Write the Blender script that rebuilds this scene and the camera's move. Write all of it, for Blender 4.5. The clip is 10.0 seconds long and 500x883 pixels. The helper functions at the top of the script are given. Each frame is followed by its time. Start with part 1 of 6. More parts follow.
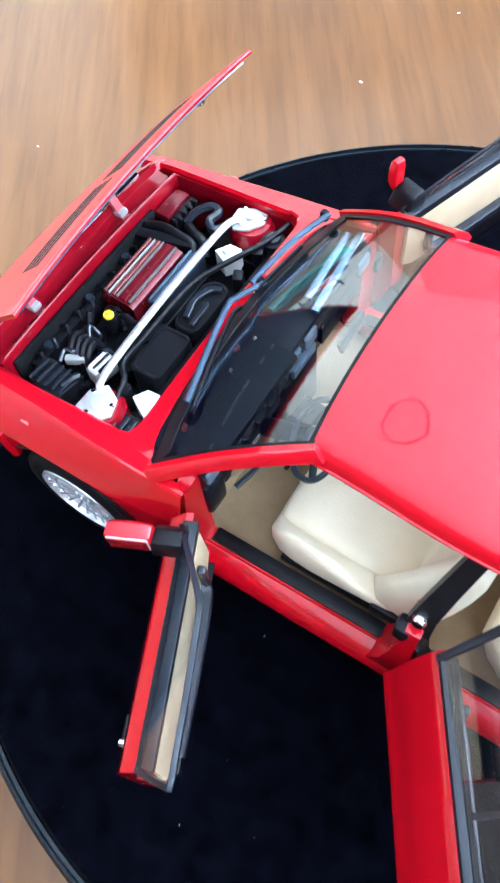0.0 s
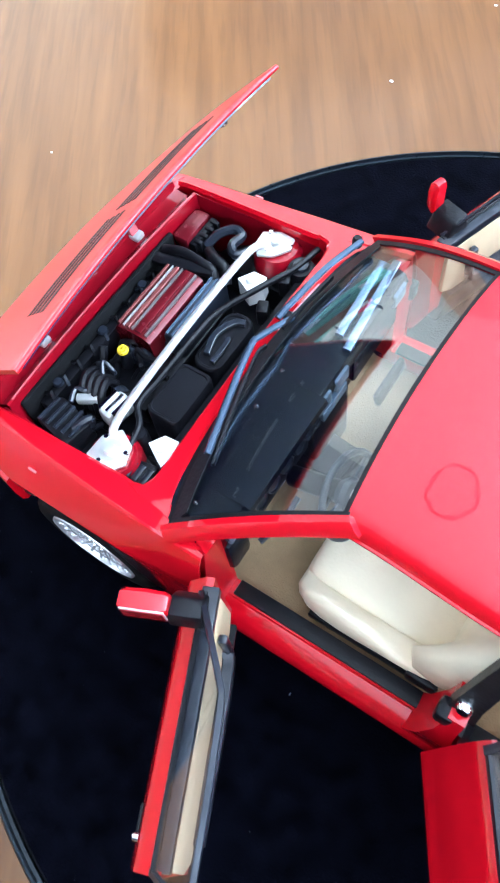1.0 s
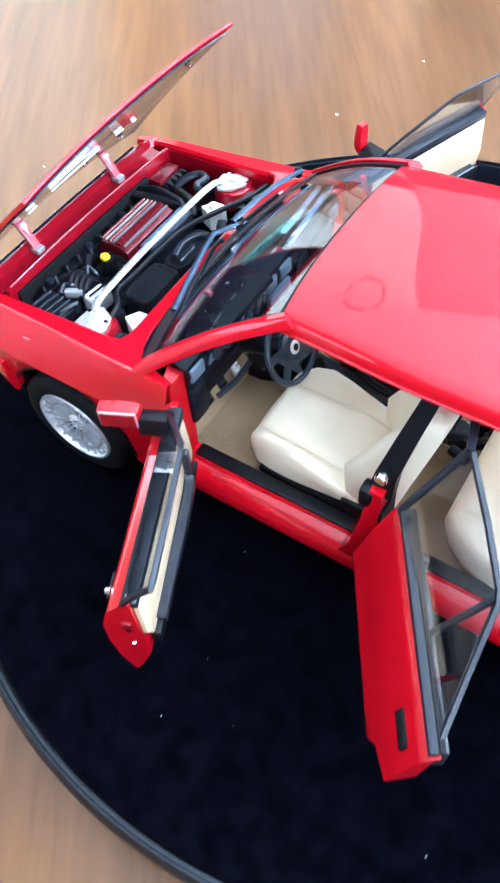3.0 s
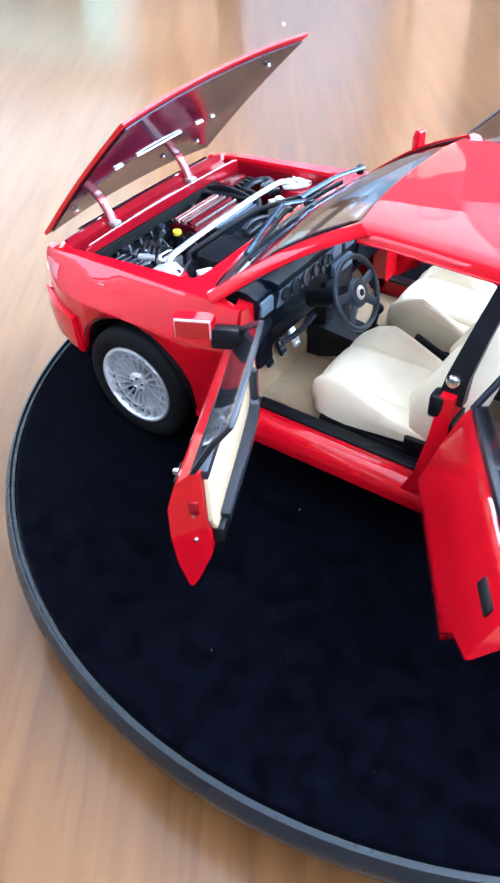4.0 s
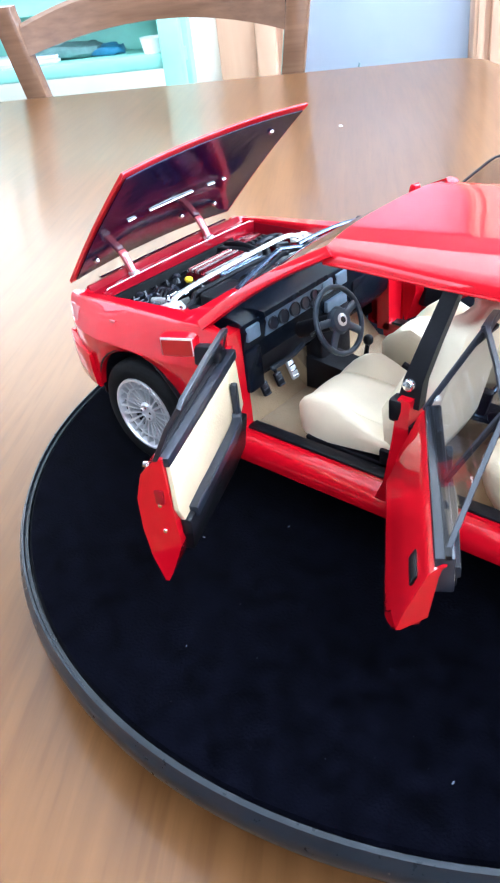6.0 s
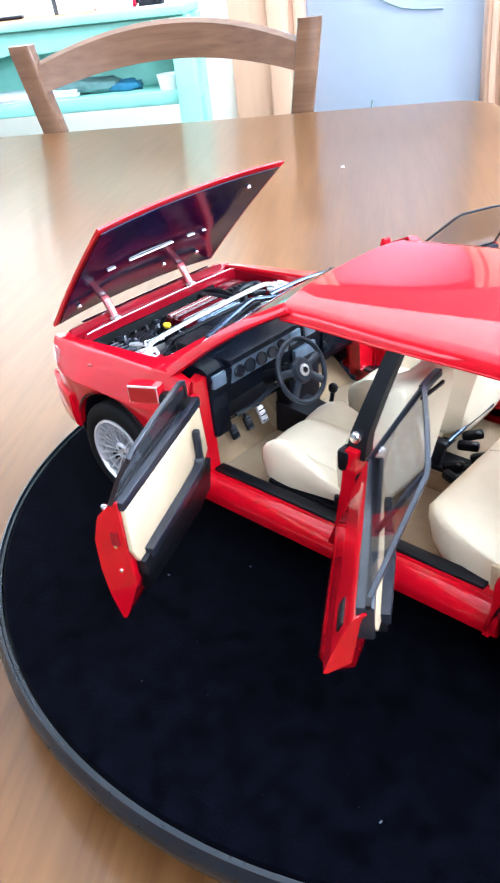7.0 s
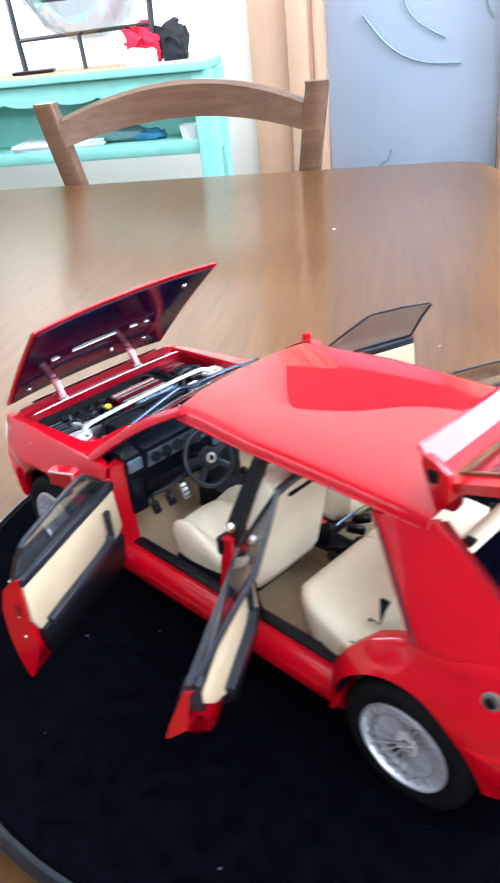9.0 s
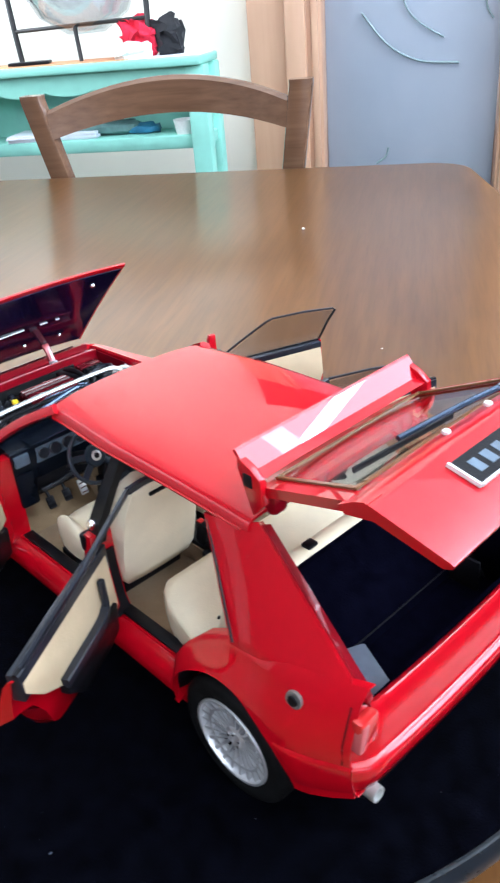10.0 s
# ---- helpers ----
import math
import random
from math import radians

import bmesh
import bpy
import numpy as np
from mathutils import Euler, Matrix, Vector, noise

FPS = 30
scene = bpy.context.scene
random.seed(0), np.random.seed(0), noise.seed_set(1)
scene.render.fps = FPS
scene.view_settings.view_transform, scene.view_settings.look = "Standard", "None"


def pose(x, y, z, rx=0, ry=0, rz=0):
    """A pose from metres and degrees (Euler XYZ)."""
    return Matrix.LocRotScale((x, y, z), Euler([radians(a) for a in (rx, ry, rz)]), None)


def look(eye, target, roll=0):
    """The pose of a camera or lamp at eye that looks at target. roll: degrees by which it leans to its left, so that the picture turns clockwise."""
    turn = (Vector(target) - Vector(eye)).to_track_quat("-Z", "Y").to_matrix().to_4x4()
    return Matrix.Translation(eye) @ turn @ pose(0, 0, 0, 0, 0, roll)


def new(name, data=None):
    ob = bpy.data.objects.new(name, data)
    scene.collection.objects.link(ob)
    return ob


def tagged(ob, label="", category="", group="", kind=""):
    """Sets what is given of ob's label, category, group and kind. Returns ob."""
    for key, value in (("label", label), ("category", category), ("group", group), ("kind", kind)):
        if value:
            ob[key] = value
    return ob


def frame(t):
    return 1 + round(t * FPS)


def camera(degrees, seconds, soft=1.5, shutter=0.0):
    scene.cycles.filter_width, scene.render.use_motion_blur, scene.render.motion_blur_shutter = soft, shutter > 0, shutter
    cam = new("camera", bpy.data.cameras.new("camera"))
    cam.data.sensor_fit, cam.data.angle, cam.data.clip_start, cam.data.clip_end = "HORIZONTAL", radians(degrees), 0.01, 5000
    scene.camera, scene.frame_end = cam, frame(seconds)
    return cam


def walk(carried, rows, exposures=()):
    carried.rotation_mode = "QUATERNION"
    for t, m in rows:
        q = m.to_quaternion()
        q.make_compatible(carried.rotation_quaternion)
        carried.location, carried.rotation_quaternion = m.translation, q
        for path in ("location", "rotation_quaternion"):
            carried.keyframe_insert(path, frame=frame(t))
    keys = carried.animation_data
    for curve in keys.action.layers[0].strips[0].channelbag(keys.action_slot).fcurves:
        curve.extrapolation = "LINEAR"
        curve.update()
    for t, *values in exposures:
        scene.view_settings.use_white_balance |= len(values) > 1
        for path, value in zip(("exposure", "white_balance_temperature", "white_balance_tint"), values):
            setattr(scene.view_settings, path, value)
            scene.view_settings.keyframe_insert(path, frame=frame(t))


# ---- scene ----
cam = camera(35.89, 10.0, soft=2.1, shutter=0.5)
PATH = [
    (0, (0.01578, -0.07956, 0.18243), (-0.07679, 0.03112, -0.08060), -8.23),
    (0.5, (0.01041, -0.07010, 0.17935), (-0.08515, 0.03616, -0.08443), -9.96),
    (1, (0.00489, -0.06563, 0.17700), (-0.09142, 0.03667, -0.08806), -11.02),
    (1.5, (-0.00062, -0.05827, 0.17488), (-0.09453, 0.03734, -0.09352), -12.28),
    (2, (0.00544, -0.06210, 0.17851), (-0.08834, 0.04033, -0.08741), -11.07),
    (2.2, (0.01540, -0.07004, 0.17887), (-0.07717, 0.03968, -0.08455), -9.35),
    (3.3, (0.04754, -0.12950, 0.16479), (-0.06949, 0.02500, -0.06420), -5.31),
    (3.5, (0.05089, -0.13659, 0.15696), (-0.07393, 0.02735, -0.06109), -5.01),
    (4, (0.05236, -0.15555, 0.13960), (-0.08272, 0.02265, -0.06040), -2.98),
    (4.1, (0.04979, -0.15865, 0.13553), (-0.08360, 0.02519, -0.06045), -2.11),
    (4.3, (0.05548, -0.15462, 0.12965), (-0.08979, 0.02245, -0.06410), -4.70),
    (4.5, (0.06953, -0.15845, 0.12588), (-0.08469, 0.02430, -0.05528), -6.74),
    (5, (0.08255, -0.16160, 0.12912), (-0.08465, 0.02095, -0.04034), -6.25),
    (5.2, (0.08082, -0.16120, 0.12960), (-0.08554, 0.01972, -0.04242), -5.85),
    (6.3, (0.09067, -0.15339, 0.12901), (-0.09017, 0.02272, -0.03311), -8.06),
    (6.5, (0.09973, -0.15031, 0.13357), (-0.08337, 0.02693, -0.02474), -8.31),
    (7, (0.09807, -0.15274, 0.13645), (-0.08434, 0.02569, -0.02131), -6.52),
    (7.5, (0.09193, -0.14863, 0.13763), (-0.09350, 0.02293, -0.02417), -6.36),
    (8, (0.09577, -0.14591, 0.13958), (-0.08857, 0.02590, -0.02320), -5.91),
    (8.5, (0.10431, -0.15093, 0.13425), (-0.08591, 0.02492, -0.01705), -6.83),
    (9, (0.13514, -0.13869, 0.15951), (-0.05887, 0.03718, 0.01313), -6.13),
    (9.5, (0.15617, -0.12515, 0.16249), (-0.04021, 0.04875, 0.01690), -6.51),
    (10, (0.16380, -0.11496, 0.16046), (-0.03114, 0.05854, 0.01249), -4.99),
]
# stops, kelvin and tint of the phone's automatic exposure
EXPOSURES = [(0.0, -0.08, 5300, 8), (2.2, -0.08, 5300, 8), (3.3, 0.04, 5150, 9), (5.0, 0.36, 5200, 10), (5.2, 0.36, 5200, 10), (6.3, 0.06, 5500, 11), (8.4, 0.04, 5600, 12), (9.1, -0.58, 5750, 12), (10.0, -0.86, 5800, 12)]
walk(cam, [(t, look(eye, target, roll)) for t, eye, target, roll in PATH], exposures=EXPOSURES)

from mathutils import noise as fold_noise

# ---- light ----
TABLE_Z = -0.0185
ROOM = pose(0, 0, TABLE_Z, 0, 0, 34.5)
world = bpy.data.worlds.new("daylight")
scene.world = world
world.use_nodes = True
_bg = world.node_tree.nodes["Background"]
_sky = world.node_tree.nodes.new("ShaderNodeTexSky")
_sky.sky_type = "NISHITA"
_sky.sun_disc = False
_sky.sun_elevation = radians(40)
_sky.sun_rotation = radians(120)
_bg.inputs["Strength"].default_value = 0.12
world.node_tree.links.new(_sky.outputs["Color"], _bg.inputs["Color"])


def fill_light(name, eye, target, w, h, power, colour):
    lamp = bpy.data.lights.new(name, "AREA")
    lamp.shape, lamp.size, lamp.size_y, lamp.energy, lamp.color = "RECTANGLE", w, h, power, colour
    ob = new(name, lamp)
    ob.matrix_world = ROOM @ look(eye, target)
    return ob


# Unseen lamps added for daylight; some tilt up to brighten the ceiling.
fill_light("fill_light", (-1.215, -0.144, 0.745), (-0.2, -0.144, 0.885), 1.1, 0.35, 5.5, (0.88, 0.95, 1.0))
fill_light("fill_light", (2.1, 0.35, 1.25), (1.1, 0.35, 2.85), 1.5, 0.95, 350, (0.84, 0.93, 1.0))
fill_light("fill_light", (2.16, 0.55, 1.12), (1.1, 0.5, 1.12), 1.6, 0.9, 95, (0.84, 0.93, 1.0))
fill_light("fill_light", (1.0, -1.84, 0.95), (0.9, -0.84, 2.5), 1.9, 1.5, 215, (0.88, 0.95, 1.0))
fill_light("fill_light", (-1.215, 1.057, 0.465), (-0.2, 1.31, 1.327), 0.65, 0.65, 37.5, (0.97, 0.97, 0.95))
# Lamp added out of sight behind the door to light its frosted glass.
fill_light("door_backlight", (0.045, 2.107, 0.29), (0.045, 1.7, 0.24), 0.6, 0.9, 4.4, (0.92, 0.96, 1.0))

# ---- materials ----


def nodes_of(name):
    m = bpy.data.materials.new(name)
    m.use_nodes = True
    return m, m.node_tree.nodes, m.node_tree.links, m.node_tree.nodes["Principled BSDF"]


def noise_node(n, l, scale, detail=4.0, stretch=(1, 1, 1)):
    co, mp, tx = n.new("ShaderNodeTexCoord"), n.new("ShaderNodeMapping"), n.new("ShaderNodeTexNoise")
    mp.inputs["Scale"].default_value = stretch
    tx.inputs["Scale"].default_value, tx.inputs["Detail"].default_value = scale, detail
    l.new(co.outputs["Object"], mp.inputs["Vector"])
    l.new(mp.outputs["Vector"], tx.inputs["Vector"])
    return tx


def ramp_node(n, l, src, stops):
    r = n.new("ShaderNodeValToRGB")
    while len(r.color_ramp.elements) < len(stops):
        r.color_ramp.elements.new(0.5)
    for e, (p, c) in zip(r.color_ramp.elements, stops):
        e.position, e.color = p, (*c, 1)
    l.new(src, r.inputs["Fac"])
    return r


def surface(name, colour, rough=0.5, metal=0.0, vary=0.15, scale=60.0, bump=0.0, bump_scale=400.0, coat=0.0, coat_rough=0.05, spec=0.5, sheen=0.0, stretch=(1, 1, 1), rough_vary=0.08):
    m, n, l, b = nodes_of(name)
    dark = tuple(c * (1 - vary) for c in colour)
    light = tuple(min(1, c * (1 + vary)) for c in colour)
    tx = noise_node(n, l, scale, 5, stretch)
    r = ramp_node(n, l, tx.outputs["Fac"], [(0.3, dark), (0.7, light)])
    l.new(r.outputs["Color"], b.inputs["Base Color"])
    b.inputs["Roughness"].default_value, b.inputs["Metallic"].default_value = rough, metal
    b.inputs["Specular IOR Level"].default_value = spec
    b.inputs["Coat Weight"].default_value, b.inputs["Coat Roughness"].default_value = coat, coat_rough
    if sheen:
        b.inputs["Sheen Weight"].default_value = sheen
    t2 = noise_node(n, l, bump_scale, 3, stretch)
    mr = n.new("ShaderNodeMapRange")
    mr.inputs["To Min"].default_value, mr.inputs["To Max"].default_value = max(0.02, rough - rough_vary), min(1, rough + rough_vary)
    l.new(t2.outputs["Fac"], mr.inputs["Value"])
    l.new(mr.outputs["Result"], b.inputs["Roughness"])
    if bump:
        bp = n.new("ShaderNodeBump")
        bp.inputs["Strength"].default_value, bp.inputs["Distance"].default_value = bump, 0.0004
        l.new(t2.outputs["Fac"], bp.inputs["Height"])
        l.new(bp.outputs["Normal"], b.inputs["Normal"])
    return m


def glass_material(name, tint, alpha_mix, rough=0.02):
    m, n, l, b = nodes_of(name)
    out = n["Material Output"]
    tr, gl, mix, fr = n.new("ShaderNodeBsdfTransparent"), n.new("ShaderNodeBsdfGlossy"), n.new("ShaderNodeMixShader"), n.new("ShaderNodeLayerWeight")
    tr.inputs["Color"].default_value = (*tint, 1)
    gl.inputs["Roughness"].default_value = rough
    fr.inputs["Blend"].default_value = 0.5
    pw, mul = n.new("ShaderNodeMath"), n.new("ShaderNodeMath")
    pw.operation, pw.inputs[1].default_value = "POWER", 4.0
    mul.operation, mul.use_clamp = "MULTIPLY_ADD", True
    mul.inputs[1].default_value, mul.inputs[2].default_value = 0.9, alpha_mix
    l.new(fr.outputs["Facing"], pw.inputs[0])
    l.new(pw.outputs["Value"], mul.inputs[0])
    l.new(mul.outputs["Value"], mix.inputs["Fac"])
    l.new(tr.outputs["BSDF"], mix.inputs[1])
    l.new(gl.outputs["BSDF"], mix.inputs[2])
    l.new(mix.outputs["Shader"], out.inputs["Surface"])
    return m


def wood_material(name, dark, light, rough, scale=9.0, coat=0.25, long_axis=0, pore=0.6, spec=0.5, relief=True, open_pores=False):
    m, n, l, b = nodes_of(name)
    st = [16.0, 16.0, 16.0]
    st[long_axis] = 1.0
    fine = noise_node(n, l, scale, 3, tuple(st))
    st2 = [3.0, 3.0, 3.0]
    st2[long_axis] = 0.6
    broad = noise_node(n, l, 3.2, 4, tuple(st2))
    st3 = [26.0, 26.0, 26.0]
    st3[long_axis] = 1.6
    pores = noise_node(n, l, scale * 1.6, 3, tuple(st3))
    mid = tuple((a + c) / 2 for a, c in zip(dark, light))
    r1 = ramp_node(n, l, fine.outputs["Fac"], [(0.22, dark), (0.5, mid), (0.78, light)])
    r2 = ramp_node(n, l, broad.outputs["Fac"], [(0.3, (0.72, 0.72, 0.72)), (0.7, (1.0, 1.0, 1.0))])
    r3 = ramp_node(n, l, pores.outputs["Fac"], [(0.37, (0.66, 0.62, 0.58)), (0.50, (1.0, 1.0, 1.0))] if open_pores else [(0.25, (0.86, 0.84, 0.82)), (0.45, (1.0, 1.0, 1.0))])
    m1, m2 = n.new("ShaderNodeMix"), n.new("ShaderNodeMix")
    for mm, a, c, f in ((m1, r1.outputs["Color"], r2.outputs["Color"], 0.8), (m2, None, r3.outputs["Color"], pore)):
        mm.data_type, mm.blend_type = "RGBA", "MULTIPLY"
        mm.inputs[0].default_value = f
        if a:
            l.new(a, mm.inputs[6])
        l.new(c, mm.inputs[7])
    l.new(m1.outputs[2], m2.inputs[6])
    l.new(m2.outputs[2], b.inputs["Base Color"])
    b.inputs["Roughness"].default_value = rough
    b.inputs["Specular IOR Level"].default_value = spec
    b.inputs["Coat Weight"].default_value, b.inputs["Coat Roughness"].default_value = coat, rough * 0.7
    bp = n.new("ShaderNodeBump")
    bp.inputs["Strength"].default_value, bp.inputs["Distance"].default_value = 0.02 * pore, 0.0003
    l.new(pores.outputs["Fac"], bp.inputs["Height"])
    if relief:
        l.new(bp.outputs["Normal"], b.inputs["Normal"])
    return m


RED = surface("red_car_paint", (0.50, 0.0006, 0.0085), 0.45, vary=0.05, scale=40, coat=1.0, coat_rough=0.012, spec=0.05, rough_vary=0.01)
RED_ROOF = surface("red_roof_paint", (0.50, 0.0006, 0.0085), 0.45, vary=0.05, scale=40, coat=1.0, coat_rough=0.012, spec=0.05, rough_vary=0.01)


def water_marks(m, marks):
    """Dried rings on the lacquer: centre, radius (in metres of the model) and how much gloss the ring leaves."""
    n, l, b = m.node_tree.nodes, m.node_tree.links, m.node_tree.nodes["Principled BSDF"]
    geo, wob = n.new("ShaderNodeNewGeometry"), noise_node(n, l, 260, 2)
    last = None
    for x, y, r, left in marks:
        sub_, flat, ln, sc = n.new("ShaderNodeVectorMath"), n.new("ShaderNodeVectorMath"), n.new("ShaderNodeVectorMath"), n.new("ShaderNodeMath")
        sub_.operation, flat.operation, ln.operation, sc.operation = "SUBTRACT", "MULTIPLY", "LENGTH", "MULTIPLY_ADD"
        sub_.inputs[1].default_value, flat.inputs[1].default_value = (x, y, 0), (1.1 / r, 0.9 / r, 0)
        l.new(geo.outputs["Position"], sub_.inputs[0])
        l.new(sub_.outputs["Vector"], flat.inputs[0])
        l.new(flat.outputs["Vector"], ln.inputs[0])
        l.new(wob.outputs["Fac"], sc.inputs[0])
        sc.inputs[1].default_value = 0.35
        l.new(ln.outputs["Value"], sc.inputs[2])
        soft = (left + 1.0) / 2
        rp = ramp_node(n, l, sc.outputs["Value"], [(0.0, (0.94,) * 3), (0.80, (0.92,) * 3), (0.88, (left,) * 3), (0.93, (soft,) * 3), (0.97, (1.0,) * 3)])
        if last is None:
            last = rp.outputs["Color"]
        else:
            mul = n.new("ShaderNodeMath")
            mul.operation = "MULTIPLY"
            l.new(last, mul.inputs[0])
            l.new(rp.outputs["Color"], mul.inputs[1])
            last = mul.outputs["Value"]
    l.new(last, b.inputs["Coat Weight"])


water_marks(RED_ROOF, [(-0.0034, -0.0156, 0.0056, 0.30), (-0.0018, 0.0205, 0.0030, 0.60)])
RED_BONNET = surface("red_bonnet_paint", (0.52, 0.0006, 0.0065), 0.45, vary=0.05, scale=40, coat=1.0, coat_rough=0.32, spec=0.05, rough_vary=0.01)
# Body red at half strength: the shade of recesses is put into the colour.
RED_SHADE = surface("red_paint_shaded", (0.23, 0.001, 0.008), 0.4, vary=0.12, scale=90, coat=1.0, coat_rough=0.03, spec=0.1, rough_vary=0.01)
for _m, _ior in ((RED, 1.54), (RED_ROOF, 1.47), (RED_SHADE, 1.52)):
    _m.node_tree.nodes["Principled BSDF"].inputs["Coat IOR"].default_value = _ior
BLACK = surface("black_plastic", (0.006, 0.006, 0.008), 0.38, spec=0.2, vary=0.3, scale=200, bump=0.15, bump_scale=1500)
RUBBER = surface("tyre_rubber", (0.006, 0.006, 0.0065), 0.7, spec=0.12, vary=0.3, scale=150, bump=0.3, bump_scale=1200)
TRIM = surface("dark_grey_trim", (0.013, 0.016, 0.024), 0.30, rough_vary=0.05, spec=0.5, vary=0.25, scale=150)
DASH = surface("blue_black_dash", (0.004, 0.006, 0.011), 0.26, rough_vary=0.02, spec=0.15, vary=0.25, scale=150)
# Blue sky highlights on the dark wheel are mixed into its colour.
GRIP = surface("sky_tinted_grip", (0.013, 0.022, 0.036), 0.36, rough_vary=0.05, spec=0.5, vary=0.2, scale=150)
# Violet in the black base stands in for window and sky reflections.
LINER = surface("bonnet_liner_sky_tint", (0.008, 0.005, 0.030), 0.11, rough_vary=0.03, spec=0.26, vary=0.35, scale=25, bump=0.12, bump_scale=260)
CREAM = surface("cream_leather", (0.90, 0.79, 0.58), 0.5, vary=0.05, scale=120, bump=0.25, bump_scale=1800)
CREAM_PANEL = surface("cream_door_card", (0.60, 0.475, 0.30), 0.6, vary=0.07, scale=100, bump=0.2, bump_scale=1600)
CARPET = surface("tan_carpet", (0.29, 0.195, 0.10), 0.95, vary=0.08, scale=300, bump=0.6, bump_scale=2500, sheen=0.3)
BOOT = surface("boot_carpet", (0.002, 0.002, 0.006), 0.95, spec=0.0, vary=0.4, scale=300, bump=0.5, bump_scale=1800)
SILVER = surface("silver_paint", (0.72, 0.72, 0.70), 0.35, metal=0.55, vary=0.06, scale=160)
WHITE = surface("white_plastic", (0.82, 0.82, 0.80), 0.4, vary=0.05, scale=200)
RIM = surface("wheel_silver", (0.70, 0.70, 0.72), 0.30, rough_vary=0.04, metal=0.6, vary=0.1, scale=200)
CHROME = surface("chrome", (0.85, 0.86, 0.88), 0.12, metal=1.0, vary=0.03, scale=100)
YELLOW = surface("yellow_cap", (0.80, 0.58, 0.02), 0.45, vary=0.1, scale=200)
CAM_RED = surface("cam_cover_red", (0.13, 0.006, 0.012), 0.25, vary=0.2, scale=150, metal=0.2)
CAM_TAN = surface("cam_cover_faded", (0.20, 0.055, 0.05), 0.25, vary=0.2, scale=150, metal=0.3)
CAP = surface("grey_cap", (0.24, 0.22, 0.21), 0.35, metal=0.5, vary=0.15, scale=150)
# Pale red of the lamp lenses, also used for painted highlights on red edges.
GLOSS_PINK = surface("pale_red_gloss", (0.50, 0.10, 0.11), 0.12, vary=0.12, scale=90, coat=1)
ROOF_PATCH_PANEL = wood_material("dark_reflected_panel", (0.030, 0.016, 0.010), (0.05, 0.028, 0.017), 0.5, 6.0, 0.1)
LAMP_RED = surface("lamp_red", (0.55, 0.02, 0.02), 0.15, vary=0.1, scale=100, coat=1)
GREY = surface("grey_boot_trim", (0.10, 0.12, 0.16), 0.6, vary=0.2, scale=150)
WIPER = surface("wiper_satin", (0.05, 0.075, 0.12), 0.18, metal=0.6, vary=0.15, scale=120, rough_vary=0.04)
AMBER = surface("amber_seal", (0.16, 0.07, 0.025), 0.3, vary=0.2, scale=120)
# Blue metal, also the colour of the sky streaks on the dash top.
SATIN = surface("satin_blue_metal", (0.30, 0.40, 0.55), 0.2, metal=0.7, vary=0.1, scale=120)
GAUGE = surface("gauge_face", (0.11, 0.15, 0.20), 0.35, vary=0.2, scale=300)
# Red body paint reflected in the mirror is put into the face's colour.
MIRROR_FACE = surface("mirror_red_reflection", (0.40, 0.012, 0.018), 0.25, metal=0.35, vary=0.15, scale=60, coat=1.0, coat_rough=0.05)
GLASS = glass_material("clear_glass", (0.90, 0.92, 0.93), 0.08)
GLASS_DARK = glass_material("smoked_glass", (0.87, 0.88, 0.90), 0.06, 0.03)
GLASS_REAR = glass_material("tailgate_glass", (0.88, 0.84, 0.76), 0.08)
VELVET = surface("black_velvet", (0.0010, 0.0011, 0.0025), 1.0, vary=0.6, scale=190, bump=0.6, bump_scale=1500, sheen=0.014, spec=0.0)
RIMGREY = surface("turntable_rim_plastic", (0.008, 0.012, 0.017), 0.30, spec=0.32, vary=0.2, scale=60, bump=0.1)
TABLE = wood_material("table_wood", (0.118, 0.0465, 0.0125), (0.196, 0.086, 0.027), 0.285, 9.0, 0.35, 1, pore=0.38, spec=0.26, relief=False, open_pores=True)
_p = TABLE.node_tree.nodes["Principled BSDF"]
_p.inputs["Anisotropic"].default_value, _p.inputs["Coat Roughness"].default_value = 0.8, 0.13
_grain = TABLE.node_tree.nodes.new("ShaderNodeCombineXYZ")
_grain.inputs[0].default_value, _grain.inputs[1].default_value = -0.566, 0.824
TABLE.node_tree.links.new(_grain.outputs["Vector"], _p.inputs["Tangent"])
CHAIR = wood_material("chair_wood", (0.15, 0.075, 0.042), (0.25, 0.135, 0.078), 0.26, 9.0, 0.8)
DOORWOOD = wood_material("door_frame_wood", (0.60, 0.355, 0.225), (0.63, 0.385, 0.25), 0.5, 6.0, 0.1, 2, pore=0.15)
TEAL = surface("teal_paint", (0.27, 0.62, 0.51), 0.55, vary=0.08, scale=14, bump=0.2)
WALL = surface("cream_wall_paint", (0.80, 0.76, 0.66), 0.9, vary=0.03, scale=6, bump=0.2, bump_scale=300)
# Dark and grey for unseen walls, set by what paint and table should reflect.
UNSEEN_DARK = surface("unseen_wall_dark", (0.06, 0.056, 0.052), 0.9, vary=0.04, scale=6, bump=0.2, bump_scale=300)
UNSEEN_GREY = surface("unseen_wall_grey", (0.34, 0.33, 0.31), 0.9, vary=0.04, scale=6, bump=0.2, bump_scale=300)
CEIL = surface("ceiling_paint", (0.86, 0.86, 0.85), 0.95, vary=0.03, scale=5, bump=0.1, bump_scale=300)
FLOOR = surface("floor_tiles", (0.16, 0.115, 0.085), 0.4, vary=0.15, scale=8)
FROST, _n, _l, _b = nodes_of("frosted_glass")
_t = _n.new("ShaderNodeBsdfTranslucent")
_t.inputs["Color"].default_value = (0.66, 0.74, 0.88, 1)
_m = _n.new("ShaderNodeMixShader")
_m.inputs["Fac"].default_value = 0.6
